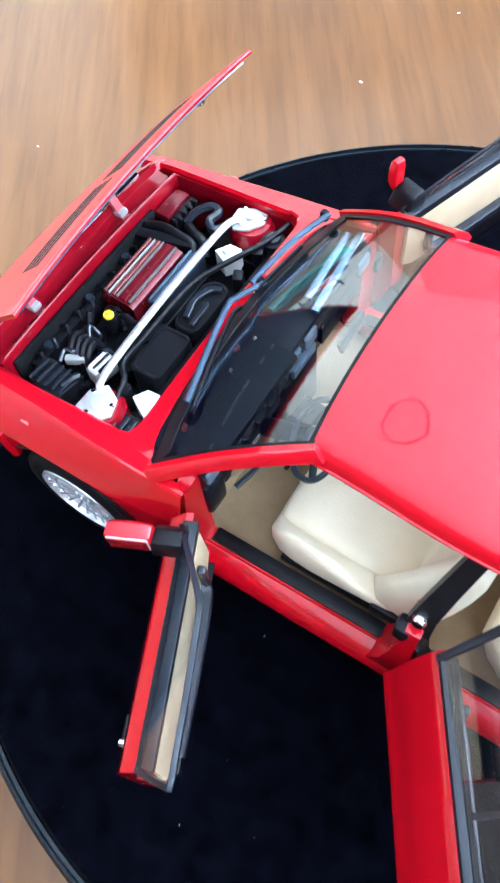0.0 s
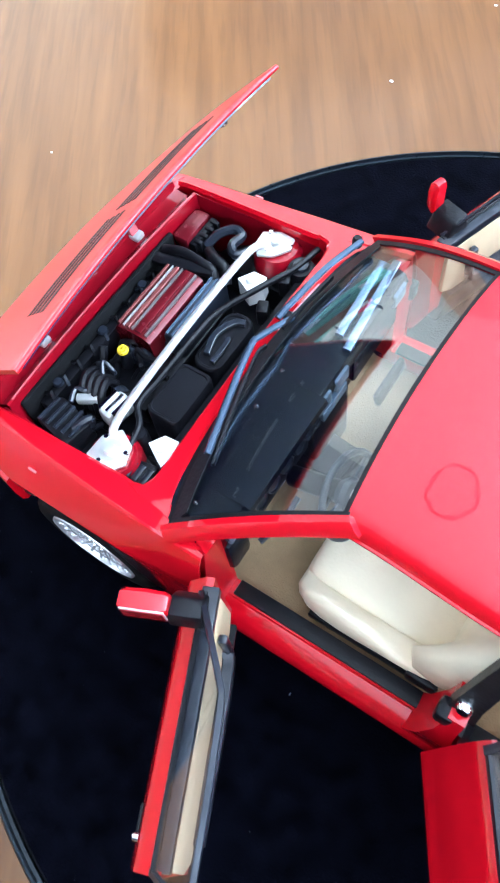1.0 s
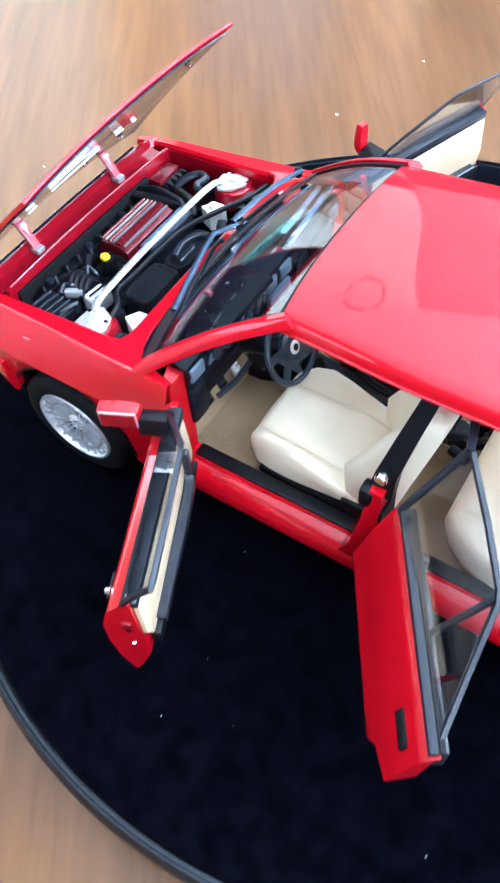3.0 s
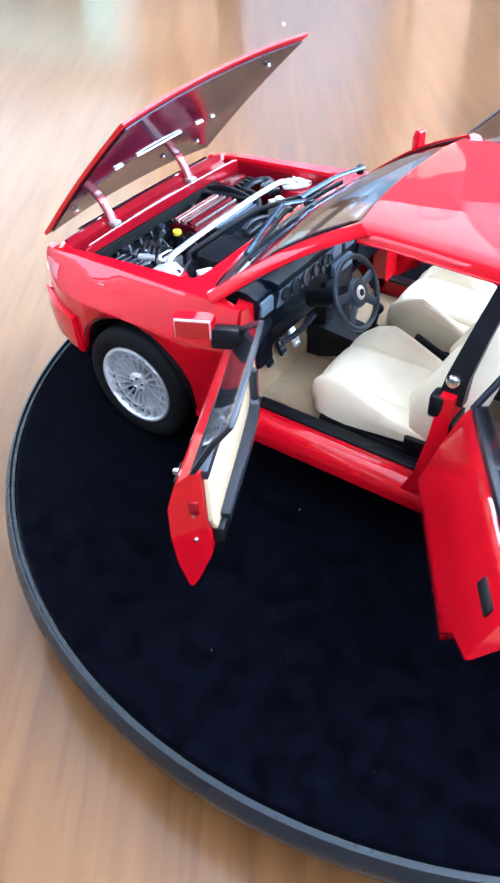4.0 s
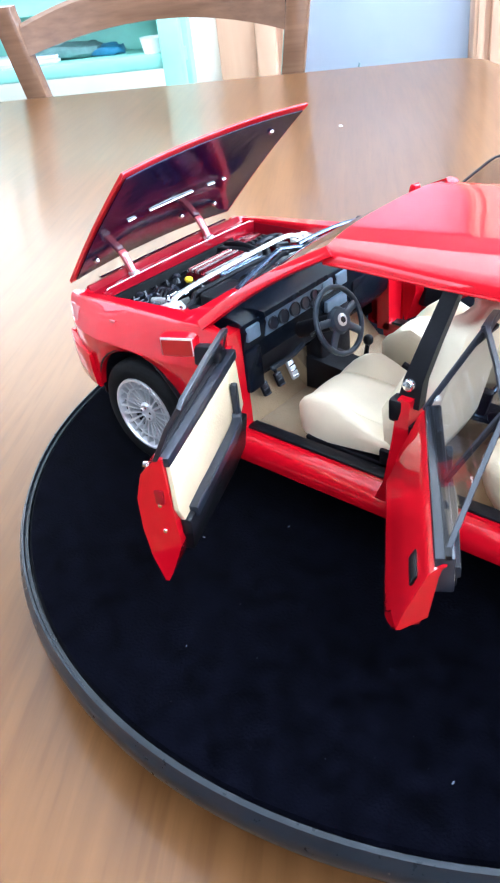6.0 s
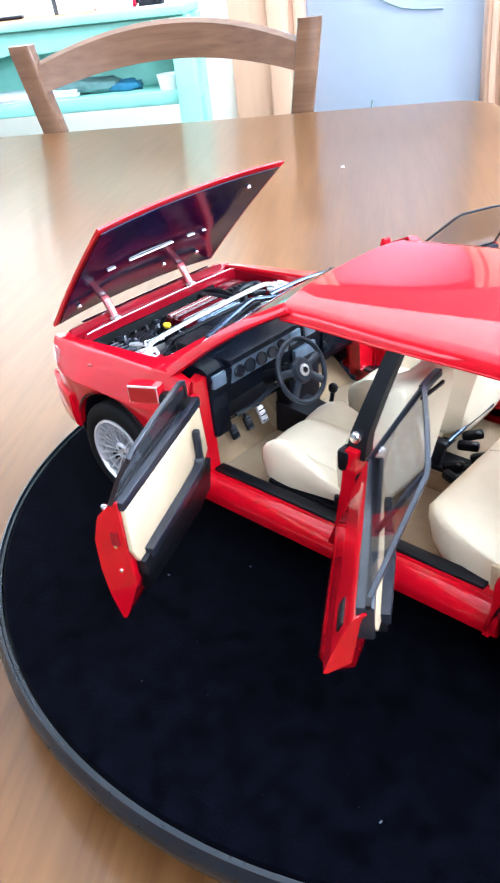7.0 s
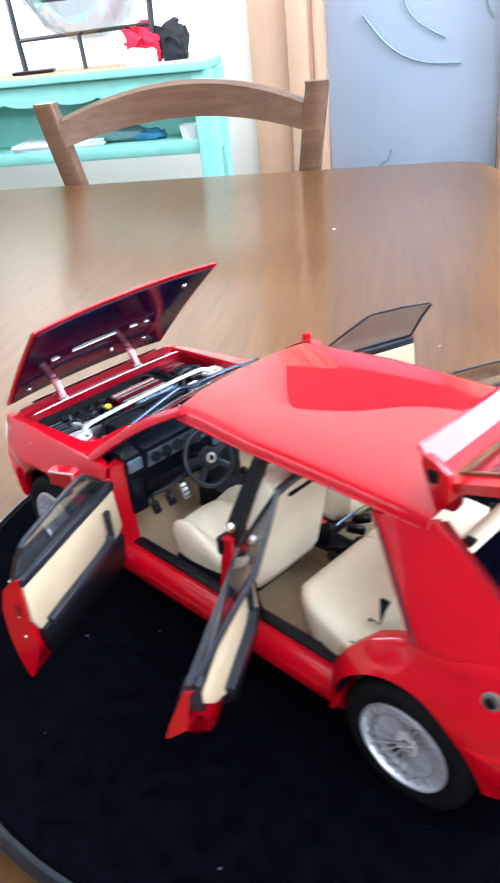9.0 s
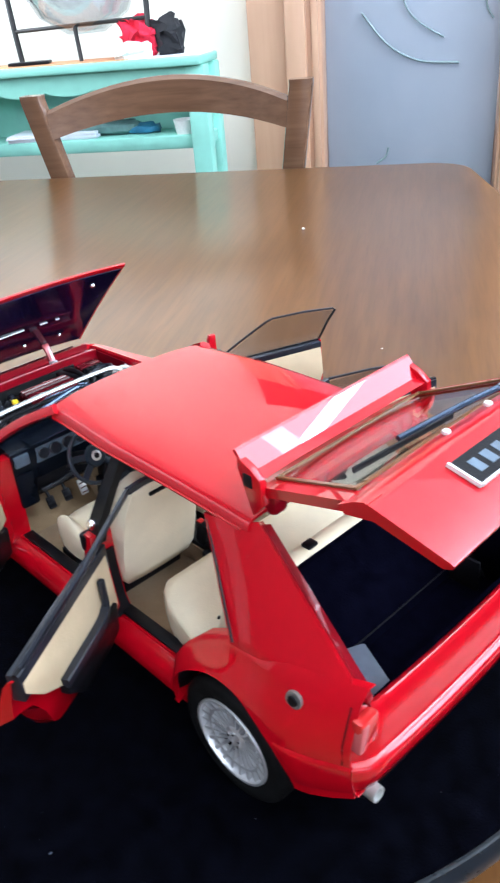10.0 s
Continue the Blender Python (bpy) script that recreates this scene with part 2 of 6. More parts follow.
_b.inputs["Base Color"].default_value, _b.inputs["Roughness"].default_value = (0.62, 0.66, 0.72, 1), 0.4
_x = noise_node(_n, _l, 5, 4)
_r = ramp_node(_n, _l, _x.outputs["Fac"], [(0.3, (0.54, 0.61, 0.70)), (0.7, (0.68, 0.73, 0.80))])
_l.new(_r.outputs["Color"], _t.inputs["Color"])
_l.new(_b.outputs["BSDF"], _m.inputs[1])
_l.new(_t.outputs["BSDF"], _m.inputs[2])
_l.new(_m.outputs["Shader"], _n["Material Output"].inputs["Surface"])
ETCH = surface("etched_line", (0.26, 0.36, 0.37), 0.4, vary=0.1, scale=30)
PAPER = surface("paper", (0.80, 0.83, 0.88), 0.8, vary=0.04, scale=30)
WIRE = surface("black_wire", (0.02, 0.02, 0.02), 0.45, vary=0.2, scale=60)
CLOTH_RED = surface("red_cloth", (0.75, 0.02, 0.06), 0.85, vary=0.15, scale=40, bump=0.4)
SHELF_SHADE = surface("shelf_shade_green", (0.10, 0.19, 0.18), 0.8, vary=0.2, scale=40, bump=0.3)
CLOTH_BLACK = surface("black_cloth", (0.015, 0.015, 0.018), 0.85, vary=0.3, scale=40, bump=0.4)
BOWL = glass_material("bowl_glass", (0.80, 0.82, 0.84), 0.10, 0.05)
MAT_ORANGE = surface("orange_mat", (0.62, 0.30, 0.15), 0.8, vary=0.1, scale=40)

# ---- helpers of this scene ----
S = 1 / 18


def grid_bm(rows, thick=0.0):
    bm = bmesh.new()
    vs = [[bm.verts.new(p) for p in row] for row in rows]
    for a, b in zip(vs, vs[1:]):
        for i in range(len(a) - 1):
            bm.faces.new((a[i], a[i + 1], b[i + 1], b[i]))
    bmesh.ops.remove_doubles(bm, verts=bm.verts, dist=1e-5)
    bmesh.ops.recalc_face_normals(bm, faces=bm.faces)
    if thick:
        bmesh.ops.solidify(bm, geom=bm.faces[:], thickness=thick)
        bmesh.ops.recalc_face_normals(bm, faces=bm.faces)
    return bm


def loft(rings, caps=True):
    bm = bmesh.new()
    vs = [[bm.verts.new(p) for p in ring] for ring in rings]
    k = len(vs[0])
    for a, b in zip(vs, vs[1:]):
        for i in range(k):
            bm.faces.new((a[i], a[(i + 1) % k], b[(i + 1) % k], b[i]))
    if caps:
        bm.faces.new(vs[0])
        bm.faces.new(vs[-1])
    bmesh.ops.recalc_face_normals(bm, faces=bm.faces)
    return bm


def box(c, s, bev=0.0, turn=None, seg=2):
    bm = bmesh.new()
    bmesh.ops.create_cube(bm, size=1)
    bmesh.ops.scale(bm, vec=s, verts=bm.verts)
    if bev:
        bmesh.ops.bevel(bm, geom=bm.edges[:], offset=min(bev, 0.45 * min(s)), segments=seg, affect="EDGES", profile=0.5)
    if turn:
        bmesh.ops.rotate(bm, cent=(0, 0, 0), matrix=Euler([radians(a) for a in turn]).to_matrix(), verts=bm.verts)
    bmesh.ops.translate(bm, vec=c, verts=bm.verts)
    return bm


def smooth_line(pts, n=6):
    if len(pts) < 3:
        return [Vector(p) for p in pts]
    p = [Vector(a) for a in pts]
    p = [2 * p[0] - p[1]] + p + [2 * p[-1] - p[-2]]
    out = []
    for i in range(1, len(p) - 2):
        for j in range(n):
            t = j / n
            out.append(0.5 * (2 * p[i] + (p[i + 1] - p[i - 1]) * t + (2 * p[i - 1] - 5 * p[i] + 4 * p[i + 1] - p[i + 2]) * t * t + (3 * p[i] - p[i - 1] - 3 * p[i + 1] + p[i + 2]) * t**3))
    return out + [p[-2]]


def tube(pts, r, k=8, flat=1.0, smooth=0, up=(0, 0, 1)):
    """A rod along the points; flat squeezes it along up."""
    p = smooth_line(pts, smooth) if smooth else [Vector(a) for a in pts]
    rings = []
    for i, c in enumerate(p):
        d = (p[min(i + 1, len(p) - 1)] - p[max(i - 1, 0)]).normalized()
        side = d.cross(Vector(up))
        if side.length < 1e-3:
            side = d.cross(Vector((1, 0.2, 0)))
        side.normalize()
        top = side.cross(d).normalized()
        rr = r[i] if isinstance(r, (list, tuple)) else r
        rings.append([c + side * rr * math.cos(2 * math.pi * j / k) + top * rr * flat * math.sin(2 * math.pi * j / k) for j in range(k)])
    return loft(rings)


def bar(pts, w, h, up=(0, 0, 1), smooth=0):
    """A rectangular strip along the points, w wide and h thick along up."""
    p = smooth_line(pts, smooth) if smooth else [Vector(a) for a in pts]
    rings = []
    for i, c in enumerate(p):
        d = (p[min(i + 1, len(p) - 1)] - p[max(i - 1, 0)]).normalized()
        side = d.cross(Vector(up)).normalized()
        top = side.cross(d).normalized()
        b = 0.22
        rings.append([c + side * (w / 2) * x + top * (h / 2) * y for x, y in ((-1, -1 + b), (-1 + b, -1), (1 - b, -1), (1, -1 + b), (1, 1 - b), (1 - b, 1), (-1 + b, 1), (-1, 1 - b))])
    return loft(rings)


def pad(c, s, e=0.35, k=10, turn=None):
    """A cushion-like rounded block."""
    bm = bmesh.new()
    bmesh.ops.create_uvsphere(bm, u_segments=2 * k, v_segments=k, radius=1)
    for v in bm.verts:
        v.co = Vector([math.copysign(abs(a) ** e, a) * h / 2 for a, h in zip(v.co, s)])
    if turn:
        bmesh.ops.rotate(bm, cent=(0, 0, 0), matrix=Euler([radians(a) for a in turn]).to_matrix(), verts=bm.verts)
    bmesh.ops.translate(bm, vec=c, verts=bm.verts)
    return bm


def ring_bm(c, axis, profile, k=32):
    """A turned body: profile points (radius, along the axis)."""
    q = Vector(axis).to_track_quat("Z", "Y")
    rings = []
    for j in range(k):
        a = 2 * math.pi * j / k
        rings.append([Vector(c) + q @ Vector((r * math.cos(a), r * math.sin(a), h)) for r, h in profile])
    bm = bmesh.new()
    vs = [[bm.verts.new(p) for p in ring] for ring in rings]
    for j in range(k):
        a, b = vs[j], vs[(j + 1) % k]
        for i in range(len(profile) - 1):
            bm.faces.new((a[i], a[i + 1], b[i + 1], b[i]))
    bmesh.ops.remove_doubles(bm, verts=bm.verts, dist=1e-6)
    bmesh.ops.recalc_face_normals(bm, faces=bm.faces)
    return bm


def prism(poly, mapper, v0, v1, bev=0.0):
    """A flat outline (u, z) with thickness from v0 to v1, laid into space by mapper(u, v, z)."""
    bm = bmesh.new()
    a = [bm.verts.new(mapper(u, v0, z)) for u, z in poly]
    b = [bm.verts.new(mapper(u, v1, z)) for u, z in poly]
    bm.faces.new(a)
    bm.faces.new(b)
    k = len(poly)
    for i in range(k):
        bm.faces.new((a[i], a[(i + 1) % k], b[(i + 1) % k], b[i]))
    bmesh.ops.recalc_face_normals(bm, faces=bm.faces)
    if bev:
        bmesh.ops.bevel(bm, geom=bm.edges[:], offset=bev, segments=2, affect="EDGES", profile=0.5)
    return bm


def joined(*bms):
    out = bmesh.new()
    for b in bms:
        me = bpy.data.meshes.new("tmp")
        b.to_mesh(me)
        out.from_mesh(me)
        bpy.data.meshes.remove(me)
        b.free()
    return out


def part(name, bm, material, parent=None, label="", k=S, sharp=38):
    bmesh.ops.scale(bm, vec=(k, k, k), verts=bm.verts)
    bm.normal_update()
    for fc in bm.faces:
        fc.smooth = True
    for e in bm.edges:
        e.smooth = not (len(e.link_faces) != 2 or e.calc_face_angle(0) > radians(sharp))
    me = bpy.data.meshes.new(name)
    bm.to_mesh(me)
    bm.free()
    me.materials.append(material)
    ob = new(name, me)
    if parent:
        ob.parent = parent
    if label:
        ob["label"] = label
    return ob


def thing(name, label, category, group="", m=None):
    ob = tagged(new(name), label, category, group)
    ob.empty_display_size = 0.02
    if m is not None:
        ob.matrix_world = m
    return ob


def setting(name, bm, material, label="", m=None):
    ob = part(name, bm, material, None, "", 1.0)
    tagged(ob, label, "", "", "structure")
    if m is not None:
        ob.matrix_world = m
    return ob


def lerp(a, b, t):
    return a + (b - a) * t

# ---- room ----
FLOOR_Z, CEIL_Z = -0.76, 1.94
A0, A1, B0, B1 = -1.265, 2.2, -1.9, 1.70
T = 0.12


def wall(name, x0, x1, y0, y1, z0=FLOOR_Z, z1=CEIL_Z, mat=UNSEEN_DARK, label="plain unseen wall closing the room, toned for reflections"):
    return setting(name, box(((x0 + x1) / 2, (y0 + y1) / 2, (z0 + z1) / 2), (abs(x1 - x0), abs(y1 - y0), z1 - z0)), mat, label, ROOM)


setting("floor", box(((A0 + A1) / 2, 0.25, FLOOR_Z - 0.05), (A1 - A0 + 0.3, 4.6, 0.1)), FLOOR, "brown tiled floor", ROOM)
setting("ceiling", box(((A0 + A1) / 2, 0.25, CEIL_Z + 0.05), (A1 - A0 + 0.3, 4.6, 0.1)), CEIL, "white painted ceiling", ROOM)
# far wall with the doorway
DOOR_A0, DOOR_A1, DOOR_TOP, HEAD_Z = -0.15, 0.223, 0.74, 0.98
JAMB = 0.16
wall("wall_far_left", A0, -0.915, B1, B1 + T, mat=WALL)
wall("wall_far", -0.915, DOOR_A0 - JAMB, B1, B1 + T, mat=WALL, label="cream painted wall behind the console")
# Out of view: dark below, grey above, to shape roof and table reflections.
wall("wall_far_right", DOOR_A1 + JAMB, A1, B1, B1 + T, FLOOR_Z, 0.89, label="unseen wall beside the door, darkened for reflections")
wall("wall_far_right_high", DOOR_A1 + JAMB, A1, B1, B1 + T, 0.89, CEIL_Z, UNSEEN_GREY, "unseen upper wall, greyed to dim reflections")
wall("wall_far_over_door", DOOR_A0 - JAMB, DOOR_A1 + JAMB, B1, B1 + T, HEAD_Z, CEIL_Z, WALL, "cream painted wall over the door")
# left wall with two added, unseen windows
wall("wall_left_near", A0 - T, A0, B0, -0.704)
# Unseen; the grey pieces brighten the front wing's reflections, the dark ones don't.
wall("wall_left_middle", A0 - T, A0, 0.417, 0.722, mat=UNSEEN_GREY)
wall("wall_left_beyond", A0 - T, A0, 1.392, B1, mat=UNSEEN_GREY)
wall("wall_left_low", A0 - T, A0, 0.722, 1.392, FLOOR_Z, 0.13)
wall("wall_left_high", A0 - T, A0, 0.722, 1.392, 0.80, CEIL_Z, mat=UNSEEN_GREY)
wall("wall_left_sill", A0 - T, A0, -0.704, 0.417, FLOOR_Z, 0.565, mat=UNSEEN_GREY)
wall("wall_left_head", A0 - T, A0, -0.704, 0.417, 0.925, CEIL_Z)
# right wall with an added, unseen high window
wall("wall_right_low", A1, A1 + T, B0, B1, FLOOR_Z, 0.75)
wall("wall_right_high", A1, A1 + T, B0, B1, 1.75, CEIL_Z)
wall("wall_right_near", A1, A1 + T, B0, -0.42, 0.75, 1.75)
wall("wall_right_beyond", A1, A1 + T, 1.12, B1, 0.75, 1.75)
# wall behind with an added, unseen window
wall("wall_near_low", A0, A1, B0 - T, B0, FLOOR_Z, 0.18)
wall("wall_near_high", A0, A1, B0 - T, B0, 1.72, CEIL_Z)
wall("wall_near_left", A0, 0.03, B0 - T, B0, 0.18, 1.72)
wall("wall_near_right", 1.97, A1, B0 - T, B0, 0.18, 1.72)
# hall behind the glass door
wall("wall_hall", -0.6, 0.68, 2.36, 2.46)
wall("wall_hall_left", -0.7, -0.6, B1 + T, 2.46)
wall("wall_hall_right", 0.68, 0.78, B1 + T, 2.46)


def window(name, m, w, h):
    fr = setting(name, joined(box((0, 0, h / 2), (w, 0.06, 0.06), 0.01), box((0, 0, -h / 2), (w, 0.06, 0.06), 0.01), box((-w / 2, 0, 0), (0.06, 0.06, h), 0.01), box((w / 2, 0, 0), (0.06, 0.06, h), 0.01), box((0, 0, 0), (0.07, 0.05, h), 0.01)), WHITE, "unseen white framed window added round a fill lamp")
    fr.matrix_world = ROOM @ m
    return fr


window("window_1", pose(A1 + 0.04, 0.35, 1.25, 0, 0, 90), 1.54, 1.0)
window("window_2", pose(A0 - 0.04, -0.144, 0.745, 0, 0, 90), 1.12, 0.36)
window("window_4", pose(1.0, B0 - 0.04, 0.95), 1.94, 1.54)

window("window_3", pose(A0 - 0.04, 1.057, 0.465, 0, 0, 90), 0.67, 0.67)

# door with frosted glass and an added dark panel over it, in a light wooden frame
MID_Z, TALL = (FLOOR_Z + DOOR_TOP) / 2, DOOR_TOP - FLOOR_Z
for a, d_ in ((DOOR_A0 - JAMB / 2, 0.025), (DOOR_A1 + JAMB / 2, -0.025)):
    setting("door_frame", joined(box((a, B1 - 0.005, MID_Z), (JAMB, 0.085, TALL), 0.004), box((a + d_, B1 - 0.055, MID_Z), (0.045, 0.02, TALL), 0.005), box((a + 2.6 * d_, B1 - 0.05, MID_Z), (0.015, 0.01, TALL), 0.003)), DOORWOOD, "light orange-brown wooden door frame", ROOM)
MID_A = (DOOR_A0 + DOOR_A1) / 2
# Unseen panel, darkened to give the roof its dark reflected patch.
setting("reflected_panel", box((MID_A, B1 - 0.005, (DOOR_TOP + HEAD_Z) / 2), (DOOR_A1 - DOOR_A0 + 2 * JAMB, 0.085, HEAD_Z - DOOR_TOP), 0.004), ROOF_PATCH_PANEL, "unseen panel over the door, darkened for the roof's reflection", ROOM)
door = setting("door_1", box((MID_A, B1 + 0.01, (FLOOR_Z + DOOR_TOP) / 2), (DOOR_A1 - DOOR_A0 - 0.004, 0.006, DOOR_TOP - FLOOR_Z), 0.002), FROST, "frosted bluish glass door with etched curved lines", ROOM)
FAR_K = 0.6667


def far(a, b, z):
    """A place at the far end of the room, laid out from the standpoint of the last view."""
    return (0.07 + (a - 0.07) * FAR_K, -0.187 + (b + 0.187) * FAR_K, 0.179 + (z - 0.179) * FAR_K)


def etched(pts, r):
    return part("etched_line", tube([far(a, 2.647, z) for a, z in pts], r / 2, 8, 0.5, 8), ETCH, door, "pale green etched arc", 1.0)


etched([(-0.138, 0.12), (-0.06, 0.03), (0.04, -0.025), (0.17, -0.04)], 0.009)
etched([(-0.02, 0.19), (0.0, 0.13), (0.04, 0.085), (0.12, 0.037)], 0.007)
etched([(0.235, 0.2), (0.245, 0.12), (0.268, 0.08)], 0.008)
etched([(-0.05, -0.29), (-0.06, -0.32), (-0.09, -0.34)], 0.010)

# ---- dining table ----
table = thing("dining_table", "large brown wooden dining table with a glossy worn top", "table", m=ROOM)


def rounded_quad(corners, r, k=8):
    out = []
    n = len(corners)
    for i in range(n):
        p0, p1, p2 = (Vector(corners[(i + d) % n]) for d in (-1, 0, 1))
        a, b = (p0 - p1).normalized(), (p2 - p1).normalized()
        for j in range(k + 1):
            t = j / k
            q = (p1 + a * r) * (1 - t) ** 2 + 2 * p1 * t * (1 - t) + (p1 + b * r) * t * t
            out.append((q.x, q.y))
    return out


def slab(outline, z0, z1, bev):
    rings = [[(x, y, z0) for x, y in outline]]
    cx = sum(x for x, _ in outline) / len(outline)
    cy = sum(y for _, y in outline) / len(outline)
    rings.append([(x, y, z1 - bev) for x, y in outline])
    for j in (1, 2, 3):
        f = bev * (1 - math.cos(math.pi / 2 * j / 3))
        rings.append([(x - f * math.copysign(1, x - cx), y - f * math.copysign(1, y - cy), z1 - bev + bev * math.sin(math.pi / 2 * j / 3)) for x, y in outline])
    return loft(rings)


TA0, TA1, TB0, TB1 = -1.1, 0.14, -0.62, 0.785
part("tabletop", slab(rounded_quad([(0.118, TB1), (TA0, TB1), (TA0, TB0), (0.36, TB0)], 0.045), -0.03, 0.0, 0.006), TABLE, table, "", 1.0)
for x0, x1, y0, y1 in ((TA0 + 0.12, TA1 - 0.12, TB1 - 0.1, TB1 - 0.08), (TA0 + 0.12, TA1 - 0.12, TB0 + 0.08, TB0 + 0.1), (TA0 + 0.08, TA0 + 0.1, TB0 + 0.12, TB1 - 0.12), (TA1 - 0.1, TA1 - 0.08, TB0 + 0.12, TB1 - 0.12)):
    part("apron", box(((x0 + x1) / 2, (y0 + y1) / 2, -0.08), (x1 - x0, y1 - y0, 0.1), 0.002), CHAIR, table, "", 1.0)
for x in (TA0 + 0.09, TA1 - 0.09):
    for y in (TB0 + 0.09, TB1 - 0.09):
        part("leg", loft([[(x + sx * w, y + sy * w, z) for sx, sy in ((-1, -1), (1, -1), (1, 1), (-1, 1))] for z, w in ((-0.76, 0.025), (-0.3, 0.034), (-0.03, 0.036))]), CHAIR, table, "", 1.0)

# dust specks on the table
rnd = random.Random(5)
for a, b, s in ((-0.033, 0.497, 0.0022), (0.006, 0.192, 0.0008), (-0.30, 0.20, 0.0006), (0.05, 0.23, 0.0007), (-0.12, 0.17, 0.0005)):
    tagged(part("crumb", pad((0, 0, s * 0.3), (2 * s, 1.3 * s, 0.7 * s), 0.8, 5, (0, 0, rnd.uniform(0, 180))), WHITE, None, "", 1.0), "tiny white crumb lying on the table", "crumb", "crumbs on the table").matrix_world = ROOM @ pose(a, b, 0.0)

# ---- chair ----
chair = thing("dining_chair", "dark-stained wooden dining chair with a curved top rail", "chair", m=ROOM @ pose(-0.258, 0.90, 0))
CW = 0.1645
for s in (-1, 1):
    part("back_post", loft([[(s * CW + s * o + dx * 0.0145, oy + dy * 0.012, z) for dx, dy in ((-1, -0.6), (-0.92, -0.88), (-0.7, -1), (0.62, -1), (0.88, -0.86), (1, -0.5), (1, 0.6), (0.7, 1), (-0.7, 1), (-1, 0.6))] for z, o, oy in ((-0.76, -0.01, 0.03), (-0.35, -0.012, 0.0), (-0.02, -0.003, -0.045), (0.088, 0.014, -0.06), (0.094, 0.014, -0.06))]), CHAIR, chair, "", 1.0)
rail = []
for j in range(17):
    u = -1 + 2 * j / 16
    x, arch = u * (CW - 0.004), 0.030 * (1 - u * u)
    yb = -0.055 + 0.035 * (1 - u * u)
    rail.append([(x, yb - 0.009, 0.038 + arch * 0.75), (x, yb + 0.009, 0.038 + arch * 0.75), (x, yb + 0.009, 0.070 + arch), (x, yb + 0.004, 0.075 + arch), (x, yb - 0.004, 0.075 + arch), (x, yb - 0.009, 0.070 + arch)])
part("top_rail", loft(rail), CHAIR, chair, "", 1.0)
part("mid_rail", box((0, -0.03, -0.13), (2 * CW - 0.05, 0.016, 0.05), 0.004), CHAIR, chair, "", 1.0)
part("seat", box((0, -0.21, -0.31), (0.38, 0.38, 0.03), 0.01), CHAIR, chair, "", 1.0)
for s in (-1, 1):
    part("front_leg", loft([[(s * 0.16 + dx * w, -0.36 + dy * w, z) for dx, dy in ((-1, -1), (1, -1), (1, 1), (-1, 1))] for z, w in ((-0.76, 0.013), (-0.325, 0.018))]), CHAIR, chair, "", 1.0)

# ---- console against the far wall ----
FAR = ROOM @ pose(0.07, -0.187, 0.179) @ Matrix.Scale(0.601, 4) @ pose(-0.07, 0.187, -0.179)
FL = -1.383
CB0, CB1 = 2.27, 2.47
CX0, CX1, CT = -1.62, -0.577, 0.055
console = thing("console_table", "teal painted wooden console with a scalloped apron and open shelf", "console table", m=FAR)
part("top", box(((CX0 + CX1) / 2, (CB0 + CB1) / 2 - 0.005, CT - 0.0125), (CX1 - CX0 - 0.012, CB1 - CB0 + 0.03, 0.025), 0.006), TEAL, console, "", 1.0)
ap = []
n_ap = 48
for j in range(n_ap + 1):
    x = lerp(CX0 + 0.05, CX1 - 0.05, j / n_ap)
    ap.append((x, CT - 0.075 - 0.014 * abs(math.sin(j / n_ap * math.pi * 6)) ** 0.7))
part("apron", prism([(CX0 + 0.05, CT - 0.025)] + ap + [(CX1 - 0.05, CT - 0.025)], lambda u, v, z: (u, v, z), CB0 + 0.005, CB0 + 0.022), TEAL, console, "", 1.0)
for x in (CX0 + 0.03, CX1 - 0.03):
    for y in (CB0 + 0.03, CB1 - 0.03):
        part("leg", box((x, y, (CT - 0.025 + FL) / 2), (0.06, 0.06, CT - 0.025 - FL), 0.006), TEAL, console, "", 1.0)
    part("side_panel", box((x, (CB0 + CB1) / 2, -0.09), (0.02, CB1 - CB0 - 0.12, 0.25)), TEAL, console, "", 1.0)
part("shelf", box(((CX0 + CX1) / 2, (CB0 + CB1) / 2, -0.185), (CX1 - CX0 - 0.02, CB1 - CB0 - 0.02, 0.04), 0.006), TEAL, console, "", 1.0)
part("back_panel", box(((CX0 + CX1) / 2, CB1 - 0.015, -0.08), (CX1 - CX0 - 0.12, 0.012, 0.21)), TEAL, console, "", 1.0)


def resting(name, bm, mat, label, category, a, b, z, turn=0):
    ob = tagged(part(name, bm, mat, None, "", 1.0), label, category)
    ob.matrix_world = FAR @ pose(a, b, z, 0, 0, turn)
    return ob


SH = -0.165


def crumpled(bm, amount):
    """Pushes the skin in and out in soft folds, never below its own underside."""
    low = min(v.co.z for v in bm.verts)
    for v in bm.verts:
        v.co += fold_noise.noise_vector(v.co * 45) * amount
        v.co.z = max(low, v.co.z)
    return bm


papers = thing("paper_stack", "stack of pale blue papers on the console shelf", "papers", m=FAR @ pose(-1.12, 2.365, SH, 0, 0, 5))
for j in range(4):
    part("sheet", box((0.004 * math.sin(j * 2.1), 0.003 * math.cos(j * 1.7), 0.003 + 0.005 * j), (0.30, 0.15, 0.004), 0, (0, 0, 4 * math.sin(j * 3.3))), PAPER, papers, "", 1.0)
resting("white_tub", ring_bm((0, 0, 0), (0, 0, 1), [(0, 0), (0.030, 0), (0.036, 0.036), (0.038, 0.042), (0.033, 0.042), (0.028, 0.008), (0, 0.008)], 24), WHITE, "small white plastic tub on the console shelf", "tub", -0.668, 2.325, SH)
